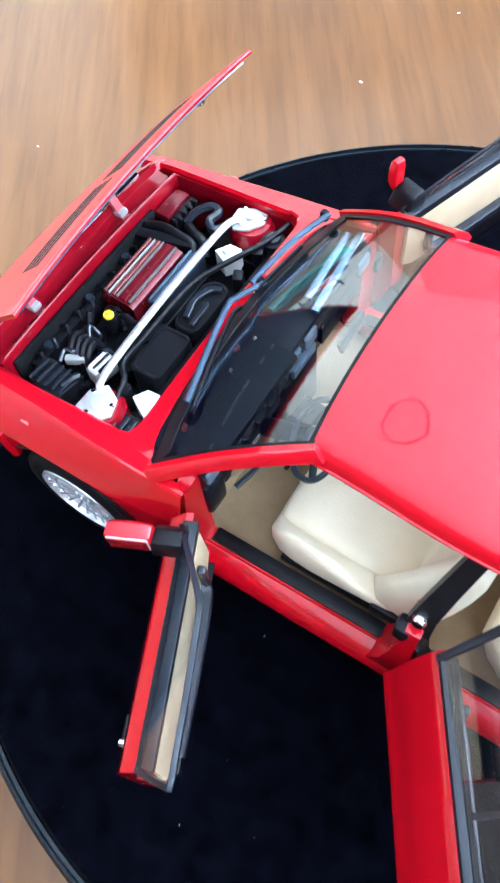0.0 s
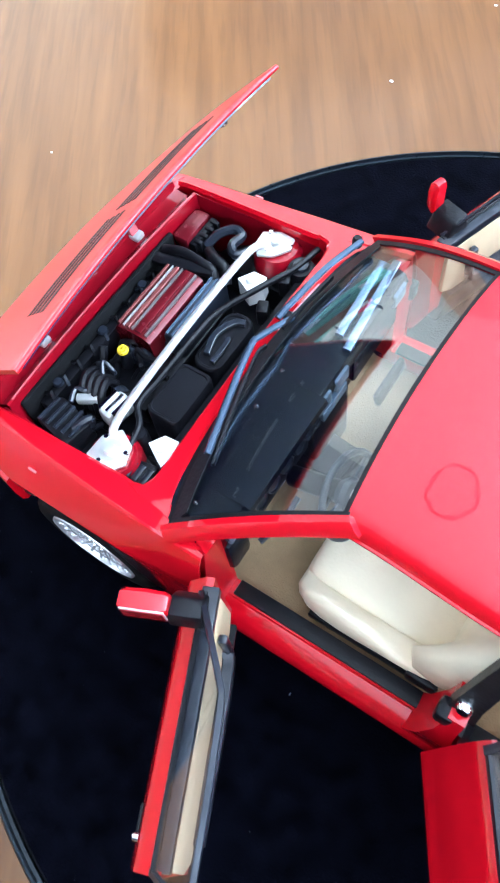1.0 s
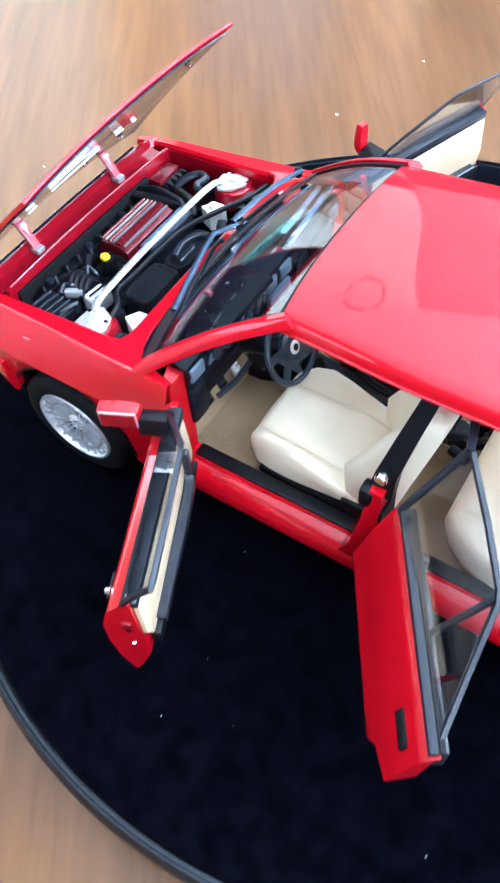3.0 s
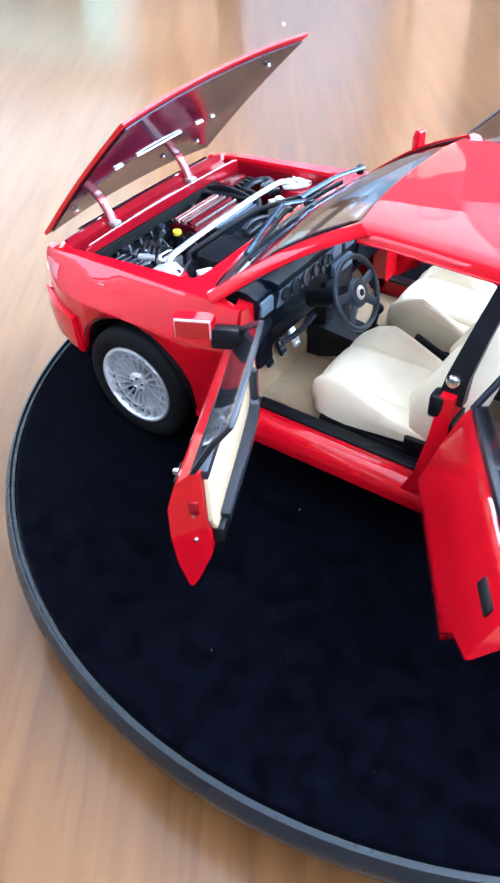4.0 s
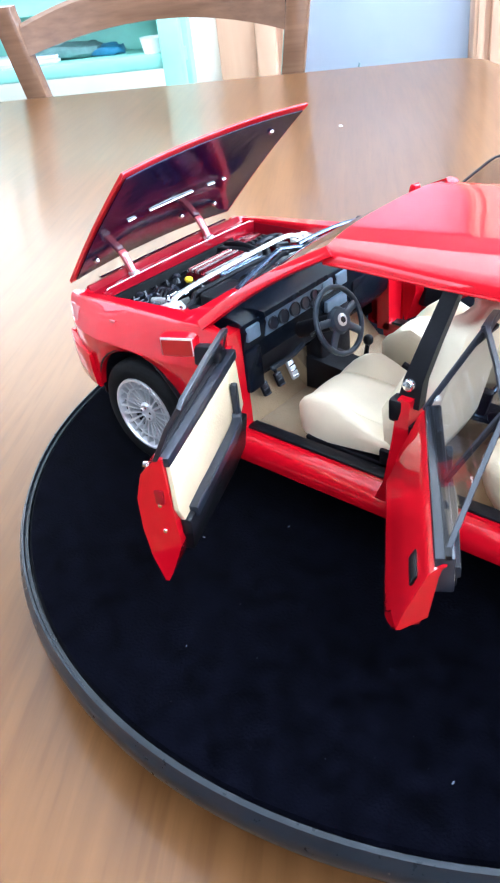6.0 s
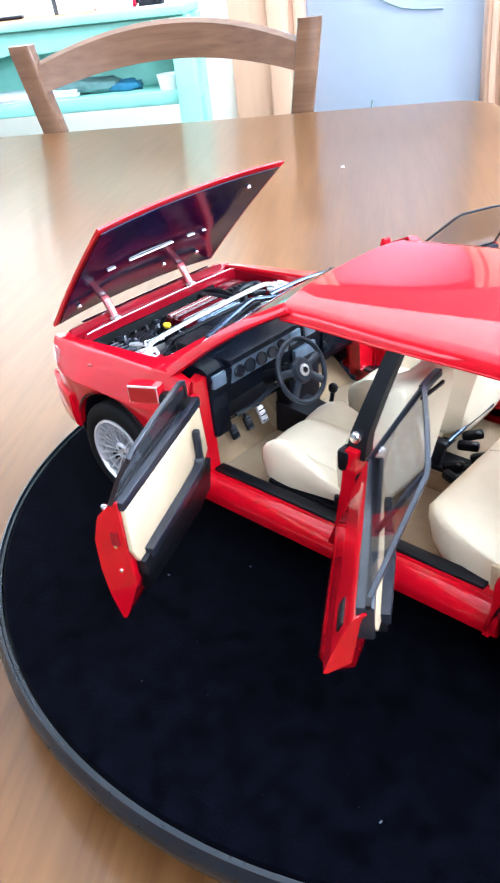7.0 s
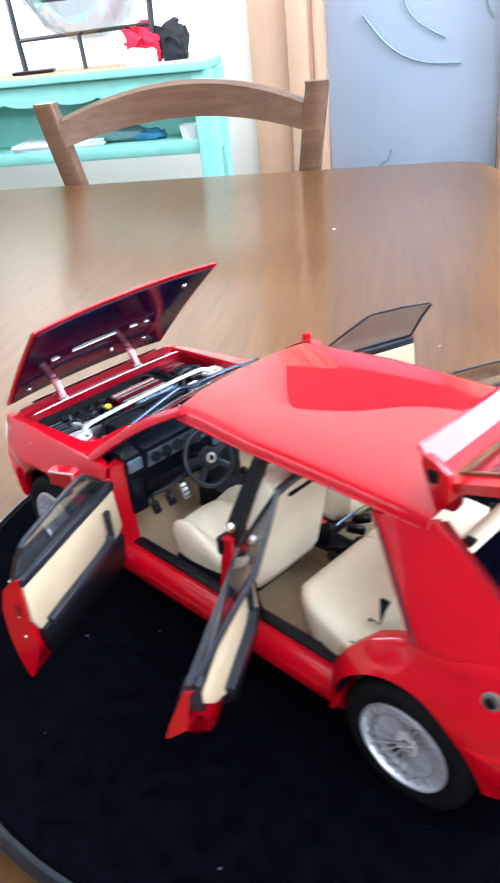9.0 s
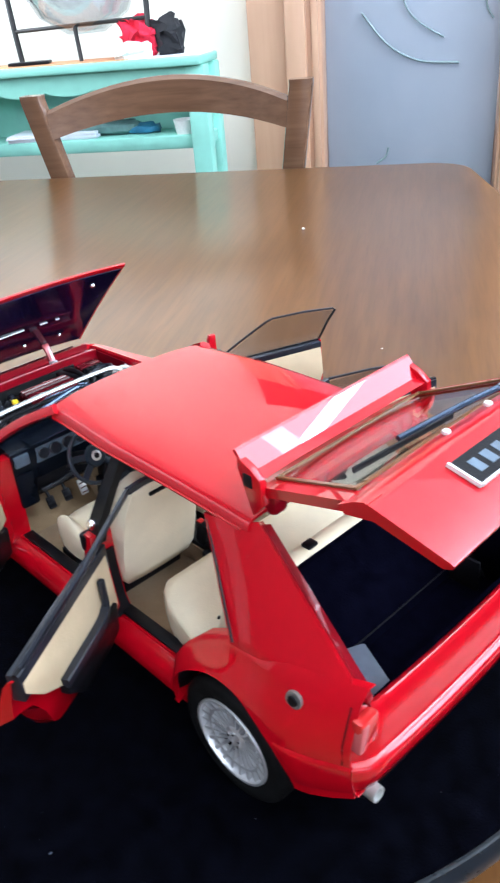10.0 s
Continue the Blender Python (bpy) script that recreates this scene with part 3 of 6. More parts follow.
resting("blue_bag", crumpled(pad((0, 0, 0.012), (0.12, 0.08, 0.028), 0.6, 9), 0.012), surface("blue_plastic", (0.03, 0.16, 0.28), 0.4, vary=0.3, scale=30), "crumpled blue plastic bag on the console shelf", "bag", -0.83, 2.39, SH)
# Grey-green lump in place of the teal shadow deep in the shelf.
resting("shelf_shade_lump", crumpled(pad((0, 0, 0.02), (0.22, 0.10, 0.04), 0.6, 9), 0.014), SHELF_SHADE, "grey-green lump standing in for shadow at the back of the console shelf", "pouch", -0.95, 2.39, SH)
# on top
resting("place_mat", box((0, 0, 0.0015), (0.52, 0.185, 0.003), 0.001), MAT_ORANGE, "orange-brown mat on the console", "mat", -1.07, 2.37, CT)
resting("phone", joined(box((0, 0, 0.006), (0.13, 0.06, 0.009), 0.003)), BLACK, "black mobile phone lying on the mat", "phone", -1.16, 2.34, CT + 0.003, 15)
bk = thing("wire_basket", "black wire basket holding a glass bowl", "basket", m=FAR @ pose(-0.99, 2.40, CT + 0.003))
for s in (-1, 1):
    part("upright", tube([(s * 0.215, -0.02, 0.0), (s * 0.222, -0.02, 0.1), (s * 0.23, -0.02, 0.28)], 0.009, 8), WIRE, bk, "", 1.0)
part("crossbar", tube([(-0.222, -0.02, 0.095), (0, -0.05, 0.10), (0.222, -0.02, 0.105)], 0.006, 8, smooth=6), WIRE, bk, "", 1.0)
part("centre_leg", tube([(0.0, -0.05, 0.0), (-0.005, -0.05, 0.10)], 0.007, 8), WIRE, bk, "", 1.0)
part("back_bar", tube([(-0.222, 0.08, 0.20), (0, 0.11, 0.20), (0.222, 0.08, 0.20)], 0.006, 8, smooth=6), WIRE, bk, "", 1.0)
part("glass_bowl", ring_bm((0, 0.03, 0.075), (0, 0, 1), [(0, 0), (0.06, 0.0), (0.14, 0.05), (0.19, 0.14), (0.195, 0.15), (0.185, 0.15), (0.135, 0.056), (0.055, 0.008), (0, 0.008)], 32), BOWL, bk, "clear glass bowl", 1.0)
resting("white_bag", crumpled(pad((0, 0, 0.013), (0.11, 0.06, 0.05), 0.6, 12), 0.02), WHITE, "crumpled white paper bag on the console", "bag", -0.80, 2.315, CT, 10)
resting("red_cloth", crumpled(pad((0, 0, 0.05), (0.12, 0.08, 0.10), 0.8, 14, (0, 25, 0)), 0.03), CLOTH_RED, "bunched red cloth on the console", "cloth", -0.80, 2.395, CT + 0.004)
resting("black_pouch", crumpled(pad((0, 0, 0.05), (0.085, 0.09, 0.11), 0.7, 12, (0, -12, 0)), 0.025), CLOTH_BLACK, "black fabric pouch standing on the console", "pouch", -0.715, 2.41, CT)
resting("white_sheet", box((0, 0, 0.0012), (0.22, 0.17, 0.002)), PAPER, "white sheet of paper on the console", "paper", -0.70, 2.365, CT)

# ---- turntable ----
tt = thing("display_turntable", "round turntable with black velvet top and grey plastic rim", "turntable", m=pose(-0.0245 * S, 0.213 * S, 0))
TR = 2.258 * S
part("base", ring_bm((0, 0, 0), (0, 0, 1), [(0, TABLE_Z), (TR * 0.90, TABLE_Z), (TR * 0.91, TABLE_Z + 0.004), (TR * 0.93, -0.006), (0, -0.006)], 96), BLACK, tt, "", 1.0)
part("rim", ring_bm((0, 0, 0), (0, 0, 1), [(TR * 0.955, -0.0075), (TR * 0.985, -0.0075), (TR * 0.994, -0.0055), (TR * 0.996, -0.003), (TR * 0.9925, -0.0012), (TR * 0.988, -0.0005), (TR * 0.9855, 0.0006), (TR * 0.981, 0.0007), (TR * 0.979, -0.0003), (TR * 0.9728, -0.0003), (TR * 0.9718, -0.002), (TR * 0.955, -0.002), (TR * 0.955, -0.0075)], 160), RIMGREY, tt, "grey glossy plastic rim", 1.0)
part("velvet_top", ring_bm((0, 0, 0), (0, 0, 1), [(0, 0.0), (TR * 0.5, 0.0), (TR * 0.965, 0.0), (TR * 0.970, -0.0008), (TR * 0.970, -0.0055), (0, -0.0055)], 128), VELVET, tt, "black velvet disc", 1.0)
for x, y, s in ((-0.308, -0.813, 0.007), (-0.589, -1.09, 0.008), (0.9, -1.5, 0.008), (-0.2, -1.6, 0.005)):
    tagged(part("lint", pad((0, 0, 0.3 * s), (2 * s, 0.9 * s, 0.6 * s), 0.8, 4), GREY), "speck of pale lint on the black velvet", "lint", "lint on the velvet").matrix_world = pose(x * S, y * S, 0, 0, 0, x * 300)

# fine dust on the velvet, too small to count
rnd = random.Random(21)
dust = bmesh.new()
for j in range(70):
    r, a = 0.95 * TR * math.sqrt(rnd.random()), rnd.uniform(0, 2 * math.pi)
    k, w, h = rnd.uniform(0.00008, 0.00022), rnd.uniform(0, math.pi), rnd.uniform(0.3, 1.0)
    cx, cy = r * math.cos(a), r * math.sin(a)
    base = [(cx + k * math.cos(w + q) * (1 if i % 2 else h), cy + k * math.sin(w + q) * (1 if i % 2 else h), 0.00004) for i, q in enumerate((0, 1.2, 2.6, 4.1, 5.2))]
    vs = [dust.verts.new(p) for p in base] + [dust.verts.new((cx, cy, 0.00004 + 0.5 * k))]
    for i in range(5):
        dust.faces.new((vs[i], vs[(i + 1) % 5], vs[5]))
fluff = part("velvet_dust", dust, TRIM, None, "", 1.0)
tagged(fluff, "fine grey dust scattered over the black velvet", "dust", "", "stuff")
fluff.matrix_world = pose(-0.0245 * S, 0.213 * S, 0)

# ---- model car: full-size metres, nose towards -x, built at 1:18 ----
car = thing("model_car", "red die-cast hatchback model car with all doors, bonnet and tailgate open", "model car")
WX = (-1.24, 1.24)
ARCH_R, ARCH_Z = 0.345, 0.30


def ease(t):
    t = max(0.0, min(1.0, t))
    return t * t * (3 - 2 * t)


def side_y(x, z, flare=True):
    y = float(np.interp(z, [0.2, 0.42, 0.60, 0.66, 0.80, 0.86], [0.745, 0.775, 0.79, 0.785, 0.735, 0.70]))
    if x < -1.40:
        y -= 0.13 * ((-1.40 - x) / 0.45) ** 1.6
    if x > 1.45:
        y -= 0.10 * ((x - 1.45) / 0.42) ** 1.6
    if flare:
        for xc in WX:
            y += ease((0.60 - abs(x - xc)) / (0.16 if xc < 0 else 0.30)) * float(np.interp(z, [0.2, 0.45, 0.55, 0.65, 0.75], [0.040, 0.044, 0.036, 0.016, 0.0]))
    return y


def low_z(x, base=0.24):
    for xc in WX:
        d = abs(x - xc)
        if d < ARCH_R:
            return max(base, ARCH_Z + math.sqrt(ARCH_R**2 - d * d))
    return base


def x_steps(x0, x1, xc):
    xs = set(np.linspace(x0, x1, 26).tolist())
    for a in np.linspace(-1, 1, 25):
        xs.add(xc + ARCH_R * math.sin(a * math.pi / 2) * 0.9999)
    for d in (-0.56, -0.5, -0.45, -0.4, -ARCH_R - 0.001, ARCH_R + 0.001, 0.4, 0.45, 0.5, 0.56):
        xs.add(xc + d)
    return sorted(x for x in xs if x0 <= x <= x1)


# front wings: flat rim, sloping shoulder, sharp crease over the wheel, upright side
def wing_top(x):
    return float(np.interp(x, [-1.83, -1.6, -0.95, -0.80, -0.66], [0.80, 0.822, 0.858, 0.868, 0.86]))


def wing_rim(x):
    return float(np.interp(x, [-1.83, -1.745, -1.364, -1.01, -0.80, -0.66], [0.655, 0.676, 0.692, 0.715, 0.722, 0.722]))


def wing_crease(x):
    y = float(np.interp(x, [-1.86, -1.80, -1.72, -1.62, -1.50, -1.0, -0.85, -0.66], [0.66, 0.705, 0.748, 0.780, 0.80, 0.80, 0.785, 0.765]))
    return y, float(np.interp(x, [-1.83, -1.6, -1.0, -0.66], [0.682, 0.668, 0.666, 0.68]))


def wing_point(x, q, h=0.0):
    """On the sloping shoulder: q from the rim 0 to the crease 1, h proud of it."""
    yc, zc = wing_crease(x)
    y0, z0 = wing_rim(x), wing_top(x) - 0.008
    b = 0.006 * math.sin(math.pi * q)
    return x, lerp(y0, yc, q) + b + 0.8 * h, lerp(z0, zc, q) + b * 0.7 + 0.6 * h


for s in (-1, 1):
    rows = []
    for x in x_steps(-1.83, -0.66, WX[0]):
        top = wing_top(x)
        inner = float(np.interp(x, [-1.83, -1.7, -1.04, -0.82, -0.66], [0.60, 0.618, 0.606, 0.652, 0.69]))
        yc, zc = wing_crease(x)
        lo = low_z(x, float(np.interp(x, [-1.83, -1.64, -1.0, -0.88], [0.38, 0.36, 0.36, 0.24])))
        rim = max(wing_rim(x), inner + 0.02)
        row = [(x, s * inner, top - 0.07), (x, s * inner, top - 0.012), (x, s * (inner + 0.012), top), (x, s * (rim - 0.008), top - 0.002)]
        for q in (0.0, 0.08, 0.3, 0.6, 0.85, 0.96):
            p = wing_point(x, q)
            row.append((x, s * max(p[1], rim), p[2]))
        for q in (0.0, 0.03, 0.12, 0.3, 0.5, 0.75, 1.0):
            z = lerp(zc, min(lo, zc - 0.02), q)
            row.append((x, s * (yc + 0.003 * min(1, q * 8) - 0.02 * q), z))
        row.append((x, s * (yc - 0.05), min(lo, zc - 0.02) + 0.004))
        rows.append(row)
    part("front_wing", grid_bm(rows, 0.006), RED, car, sharp=24)

# nose and front bumper
rows = []
for j in range(33):
    y = -0.69 + 1.38 * j / 32
    back = 0.03 * (y / 0.7) ** 2 + 0.07 * max(0, (abs(y) - 0.50) / 0.19) ** 2.4
    rows.append([(x + back * (1 if z < 0.7 else 0.6), y * (1.0 if z < 0.7 else 0.945), z) for x, z in ((-1.76, 0.79), (-1.785, 0.815), (-1.81, 0.808), (-1.838, 0.74), (-1.865, 0.63), (-1.88, 0.60), (-1.945, 0.592), (-1.965, 0.570), (-1.965, 0.49), (-1.945, 0.41), (-1.90, 0.355), (-1.80, 0.34))])
part("front_bumper", grid_bm(rows, 0.008), RED, car)
for s in (-1, 1):
    rows = []
    for x in np.linspace(-1.868, -1.588, 14):
        y = float(np.interp(x, [-1.868, -1.82, -1.75, -1.65, -1.565], [0.690, 0.722, 0.758, 0.790, 0.806]))
        zt = float(np.interp(x, [-1.868, -1.565], [0.585, 0.545]))
        zl = max(float(np.interp(x, [-1.868, -1.565], [0.36, 0.345])), low_z(x, 0.345))
        zl = min(zl, zt - 0.03)
        rows.append([(x, s * (y - 0.03), zt + 0.006), (x, s * (y - 0.004), zt + 0.004), (x, s * y, zt - 0.006), (x, s * y, lerp(zt, zl, 0.5)), (x, s * (y - 0.008), lerp(zt, zl, 0.85)), (x, s * (y - 0.025), zl), (x, s * (y - 0.06), zl + 0.004)])
    rows.append([(p[0] + 0.003, p[1] - s * 0.05, p[2]) for p in rows[-1]])
    part("bumper_corner", grid_bm(rows, 0.006), RED, car)
    rows = []
    for x in np.linspace(-1.815, -1.70, 6):
        rows.append([(p[0], s * p[1], p[2]) for p in [wing_point(x, q, 0.003) for q in (0.34, 0.5, 0.66, 0.8)]])
    part("side_lamp", grid_bm(rows, 0.004), GLOSS_PINK, car, "pale red tinted lamp lens")
    p = wing_point(-1.40, 0.42, 0.004)
    part("side_marker", pad((p[0], s * p[1], p[2]), (0.04, 0.012, 0.014), 0.6, 6), GLOSS_PINK, car)

# slam panel at the front of the engine bay
rows = []
for j in range(25):
    y = -0.60 + 1.2 * j / 24
    b = 0.02 * (y / 0.6) ** 2
    rows.append([(x + b, y, z) for x, z in ((-1.79, 0.80), (-1.775, 0.826), (-1.762, 0.826), (-1.752, 0.79), (-1.725, 0.778), (-1.695, 0.778), (-1.67, 0.80), (-1.652, 0.816), (-1.640, 0.813), (-1.636, 0.70), (-1.636, 0.52))])
part("slam_panel", grid_bm(rows, 0.006), RED_SHADE, car)
# Thin pale tube stands in for the highlight on the panel's red edge.
part("lip_highlight", tube([(-1.646 + 0.02 * (y / 0.6) ** 2, y, 0.819) for y in np.linspace(-0.575, 0.575, 13)], 0.0038, 6), GLOSS_PINK, car, "pale red strip painted as the lip's highlight")
# Chrome bar added to show the white highlight along the front edge.
part("edge_highlight_strip", bar([(-1.765, -0.50, 0.833), (-1.772, 0, 0.833), (-1.765, 0.50, 0.833)], 0.018, 0.008, smooth=8), CHROME, car, "chrome strip standing in for an edge highlight")
for s in (-1, 1):
    rows = []
    for x in np.linspace(-1.640, -0.955, 18):
        rr = 0.06 * max(0, (x + 1.02) / 0.065) ** 2
        rows.append([(x, s * (0.612 - rr), 0.80), (x, s * (0.605 - rr), 0.72), (x, s * (0.60 - rr), 0.50)])
    part("bay_side", grid_bm(rows, 0.006), RED_SHADE, car)
part("bay_floor", box((-1.305, 0, 0.49), (0.69, 1.2, 0.02)), BLACK, car)
part("firewall", box((-0.955, 0, 0.64), (0.02, 1.18, 0.33)), BLACK, car)
# cowl behind the bay, running out into the wings with rounded corners
rows = []
for j in range(41):
    u = -1 + 2 * j / 40
    r = max(0.0, (abs(u) - 0.84) / 0.16)
    x0 = -0.972 + 0.012 * u * u - 0.075 * (1 - math.sqrt(max(0.0, 1 - r * r)))
    y0 = 0.614 * u if abs(u) <= 0.84 else math.copysign(0.516 + 0.098 * math.sin(math.pi / 2 * r), u)
    x1, y1 = -0.922 + 0.03 * u * u + 0.10 * abs(u) ** 7, u * (0.66 + 0.04 * abs(u) ** 3)
    z1 = 0.868 - 0.008 * abs(u) ** 4
    rows.append([(x0 - 0.003, y0 * 0.995, 0.79), (x0, y0, 0.850), (x0 + 0.008, y0 + (y1 - y0) * 0.1, 0.859)] + [(lerp(x0 + 0.008, x1, q), lerp(y0, y1, 0.1 + 0.9 * q), lerp(0.859, z1, q)) for q in (0.3, 0.65, 1.0)] + [(x1 + 0.012, y1, z1 - 0.012)])
part("cowl", grid_bm(rows, 0.006), RED, car)
rows = []
for j in range(25):
    y = -0.68 + 1.36 * j / 24
    u = (y / 0.68) ** 2
    x0 = -0.945 + 0.10 * u
    rows.append([(x0, y, 0.852), (x0 + 0.03, y, 0.868), (x0 + 0.06, y, 0.872)])
part("scuttle_grille", grid_bm(rows, 0.004), BLACK, car)


def ws_point(u, v):
    """u across -1..1, v from base 0 to top 1."""
    half = lerp(0.685, 0.482, v)
    y = u * half
    x = lerp(-0.915 + 0.115 * u * u, -0.290 + 0.025 * u * u, v)
    z = lerp(0.872 + 0.012 * u * u, 1.238 - 0.018 * u * u, v) + 0.03 * math.sin(math.pi * v)
    return Vector((x, y, z))


screen = part("windscreen", grid_bm([[ws_point(-0.97 + 1.94 * i / 20, 0.03 + 0.94 * j / 10) for i in range(21)] for j in range(11)], 0.006), GLASS, car, "clear windscreen with black border")
screen.visible_shadow = False


def ws_band(name, uv0, uv1, n=20, mat=BLACK, off=0.006):
    rows = []
    for j in range(n + 1):
        t = j / n
        a = ws_point(lerp(uv0[0][0], uv0[1][0], t), lerp(uv0[0][1], uv0[1][1], t))
        b = ws_point(lerp(uv1[0][0], uv1[1][0], t), lerp(uv1[0][1], uv1[1][1], t))
        rows.append([a + Vector((-0.5, 0, 0.85)) * off, b + Vector((-0.5, 0, 0.85)) * off])
    part(name, grid_bm(rows, 0.004), mat, screen)


ws_band("seal", ((-1, 0), (1, 0)), ((-0.94, 0.09), (0.94, 0.09)))
ws_band("seal", ((-1, 1), (1, 1)), ((-0.965, 0.965), (0.965, 0.965)))
for s in (-1, 1):
    ws_band("seal", ((s, 0), (s, 1)), ((s * 0.962, 0.02), (s * 0.958, 0.98)))
    rows = []
    for j in range(13):
        v = -0.04 + 1.06 * j / 12
        p = ws_point(s, v)
        q = lerp(0.0, 1.0, j / 12)
        rows.append([p + Vector((-0.012, 0, 0.012)), p + Vector((0.0, s * 0.018, 0.016)), p + Vector((0.024, s * 0.034, 0.006)), p + Vector((0.040, s * 0.036, -0.012)), p + Vector((0.036, s * 0.008, -0.024)), p + Vector((0.01, s * -0.012, -0.012))])
    part("a_pillar", loft(rows), RED, car)

# wipers
for pts in ([(-0.885, 0.20, 0.885), (-0.93, 0.06, 0.91), (-0.935, 0.0, 0.915), (-0.885, -0.22, 0.905), (-0.83, -0.42, 0.90)], [(-0.84, 0.62, 0.90), (-0.885, 0.44, 0.91), (-0.915, 0.24, 0.905), (-0.925, 0.16, 0.90)]):
    w = part("wiper", tube([Vector(p) + Vector((0, 0, 0.025)) for p in pts], 0.014, 8, 0.7, smooth=5), WIPER, car, "dark wiper with bluish sheen")
    part("blade", bar([Vector(p) + Vector((0.035, -0.02, 0.012)) for p in pts[1:]], 0.012, 0.022, smooth=5), BLACK, w)
    part("pivot", ring_bm(Vector(pts[0]) + Vector((-0.02, 0, -0.01)), (0, 0, 1), [(0, 0), (0.02, 0), (0.02, 0.035), (0.012, 0.045), (0, 0.045)], 12), BLACK, w)

# roof


def roof_z(x, t):
    return 1.262 - 0.026 * abs(t) ** 4 - 0.016 * ((x - 0.40) / 0.75) ** 2


rows = []
for i in range(33):
    x = lerp(-0.298, 1.175, i / 32)
    row = []
    for j in range(29):
        t = -1 + 2 * j / 28
        half = lerp(0.478, 0.515, ease((x + 0.3) / 0.6))
        xx = x + 0.025 * t * t * (1 - i / 32) + 0.02 * (1 - t * t) * (i / 32)
        row.append((xx, t * half, roof_z(x, t)))
    row = [(row[0][0], row[0][1] - 0.028, row[0][2] - 0.045), (row[0][0], row[0][1] - 0.020, row[0][2] - 0.02)] + row + [(row[-1][0], row[-1][1] + 0.020, row[-1][2] - 0.02), (row[-1][0], row[-1][1] + 0.028, row[-1][2] - 0.045)]
    rows.append(row)
part("roof", grid_bm(rows, 0.014), RED_ROOF, car, "glossy red roof panel", sharp=60)
for s in (-1, 1):
    part("roof_gutter", bar([(x, s * (lerp(0.478, 0.515, ease((x + 0.3) / 0.6)) + 0.028), roof_z(x, 1) - 0.050) for x in np.linspace(-0.26, 1.14, 15)], 0.014, 0.008), RED, car)

# rear pillars and quarter panels
for s in (-1, 1):
    tf, tr, bf, br = (0.925, 0.545, 1.155), (1.19, 0.50, 1.205), (1.235, 0.735, 0.80), (1.785, 0.64, 0.835)
    rows = []
    for i in range(13):
        v = i / 12
        row = []
        for j in range(9):
            u = j / 8
            p = Vector(tf).lerp(Vector(tr), u).lerp(Vector(bf).lerp(Vector(br), u), v)
            p.y += 0.024 * math.sin(math.pi * u) ** 0.8
            row.append((p.x, s * p.y, p.z))
        row.append((row[-1][0] - 0.02, row[-1][1] - s * 0.045, row[-1][2] - 0.03))
        row.insert(0, (row[0][0] + 0.015, row[0][1] - s * 0.05, row[0][2]))
        rows.append(row)
    rows.append([(x, y - s * 0.004, z - 0.030) for x, y, z in rows[-1]])
    part("c_pillar", grid_bm(rows, 0.012), RED, car, sharp=50)
    part("pillar_groove", bar([(lerp(0.93, 1.24, t) + 0.02, s * (lerp(0.548, 0.738, t) + 0.004), lerp(1.14, 0.82, t)) for t in (0, 0.33, 0.66, 1)], 0.012, 0.006, (0, 1, 0)), TRIM, car)
    rows = []
    for x in x_steps(0.865, 1.80, WX[1]):
        top = float(np.interp(x, [0.865, 0.89, 0.95, 1.05, 1.14, 1.24, 1.87], [0.30, 0.52, 0.62, 0.715, 0.765, 0.81, 0.845]))
        lo = low_z(x, float(np.interp(x, [1.4, 1.5, 1.63, 1.72, 1.80], [0.26, 0.33, 0.315, 0.335, 0.37])))
        pin = 0.045 * ease((1.3 - x) / 0.3)
        tuck = 0.022 * ease((x - 1.15) / 0.12)
        row = [(x, s * (side_y(x, top) - 0.06 - pin), top - 0.005 + tuck), (x, s * (side_y(x, top) - 0.018 - 0.006 * tuck / 0.022 - pin), top + tuck)]
        for q in (0.04, 0.14, 0.26, 0.38, 0.5, 0.62, 0.74, 0.86, 0.95, 1.0):
            z = lerp(top - 0.008, lo, q)
            row.append((x, s * (side_y(x, z) - pin * (1 - q)), z))
        row.append((x, s * (side_y(x, lo) - 0.03), lo + 0.004))
        rows.append(row)
    part("rear_quarter", grid_bm(rows, 0.008), RED, car, sharp=50)
    # sills
    rows = []
    for x in np.linspace(-0.70, 0.90, 12):
        rows.append([(x, s * y, z) for y, z in ((0.60, 0.30), (0.60, 0.345), (0.664, 0.345), (0.670, 0.336), (0.694, 0.332), (0.716, 0.322), (0.734, 0.305), (0.746, 0.282), (0.752, 0.255), (0.748, 0.228), (0.725, 0.208), (0.62, 0.20))])
    part("sill", loft(rows), RED, car)
    part("tread_plate", joined(box((-0.22, s * 0.628, 0.352), (0.84, 0.062, 0.016), 0.005), box((0.55, s * 0.628, 0.352), (0.5, 0.062, 0.016), 0.005)), BLACK, car, "black sill tread plate")
    # centre pillar
    part("b_post", loft([[(x0, s * 0.60, z), (x1, s * 0.60, z), (x1, s * y1, z), (x0 + 0.01, s * y1, z)] for z, x0, x1, y1 in ((0.30, 0.10, 0.33, 0.735), (0.42, 0.15, 0.285, 0.74), (0.62, 0.185, 0.262, 0.735), (0.80, 0.20, 0.262, 0.715))]), RED, car)
    # Black strip over the lower rear face of the post.
    part("post_strip", loft([[(x1 - 0.01, s * 0.61, z), (x1 + 0.012, s * 0.61, z), (x1 + 0.012, s * 0.725, z), (x1 - 0.01, s * 0.725, z)] for z, x1 in ((0.345, 0.32), (0.42, 0.285), (0.60, 0.264), (0.70, 0.262))]), BLACK, car, "black strip on the centre post")
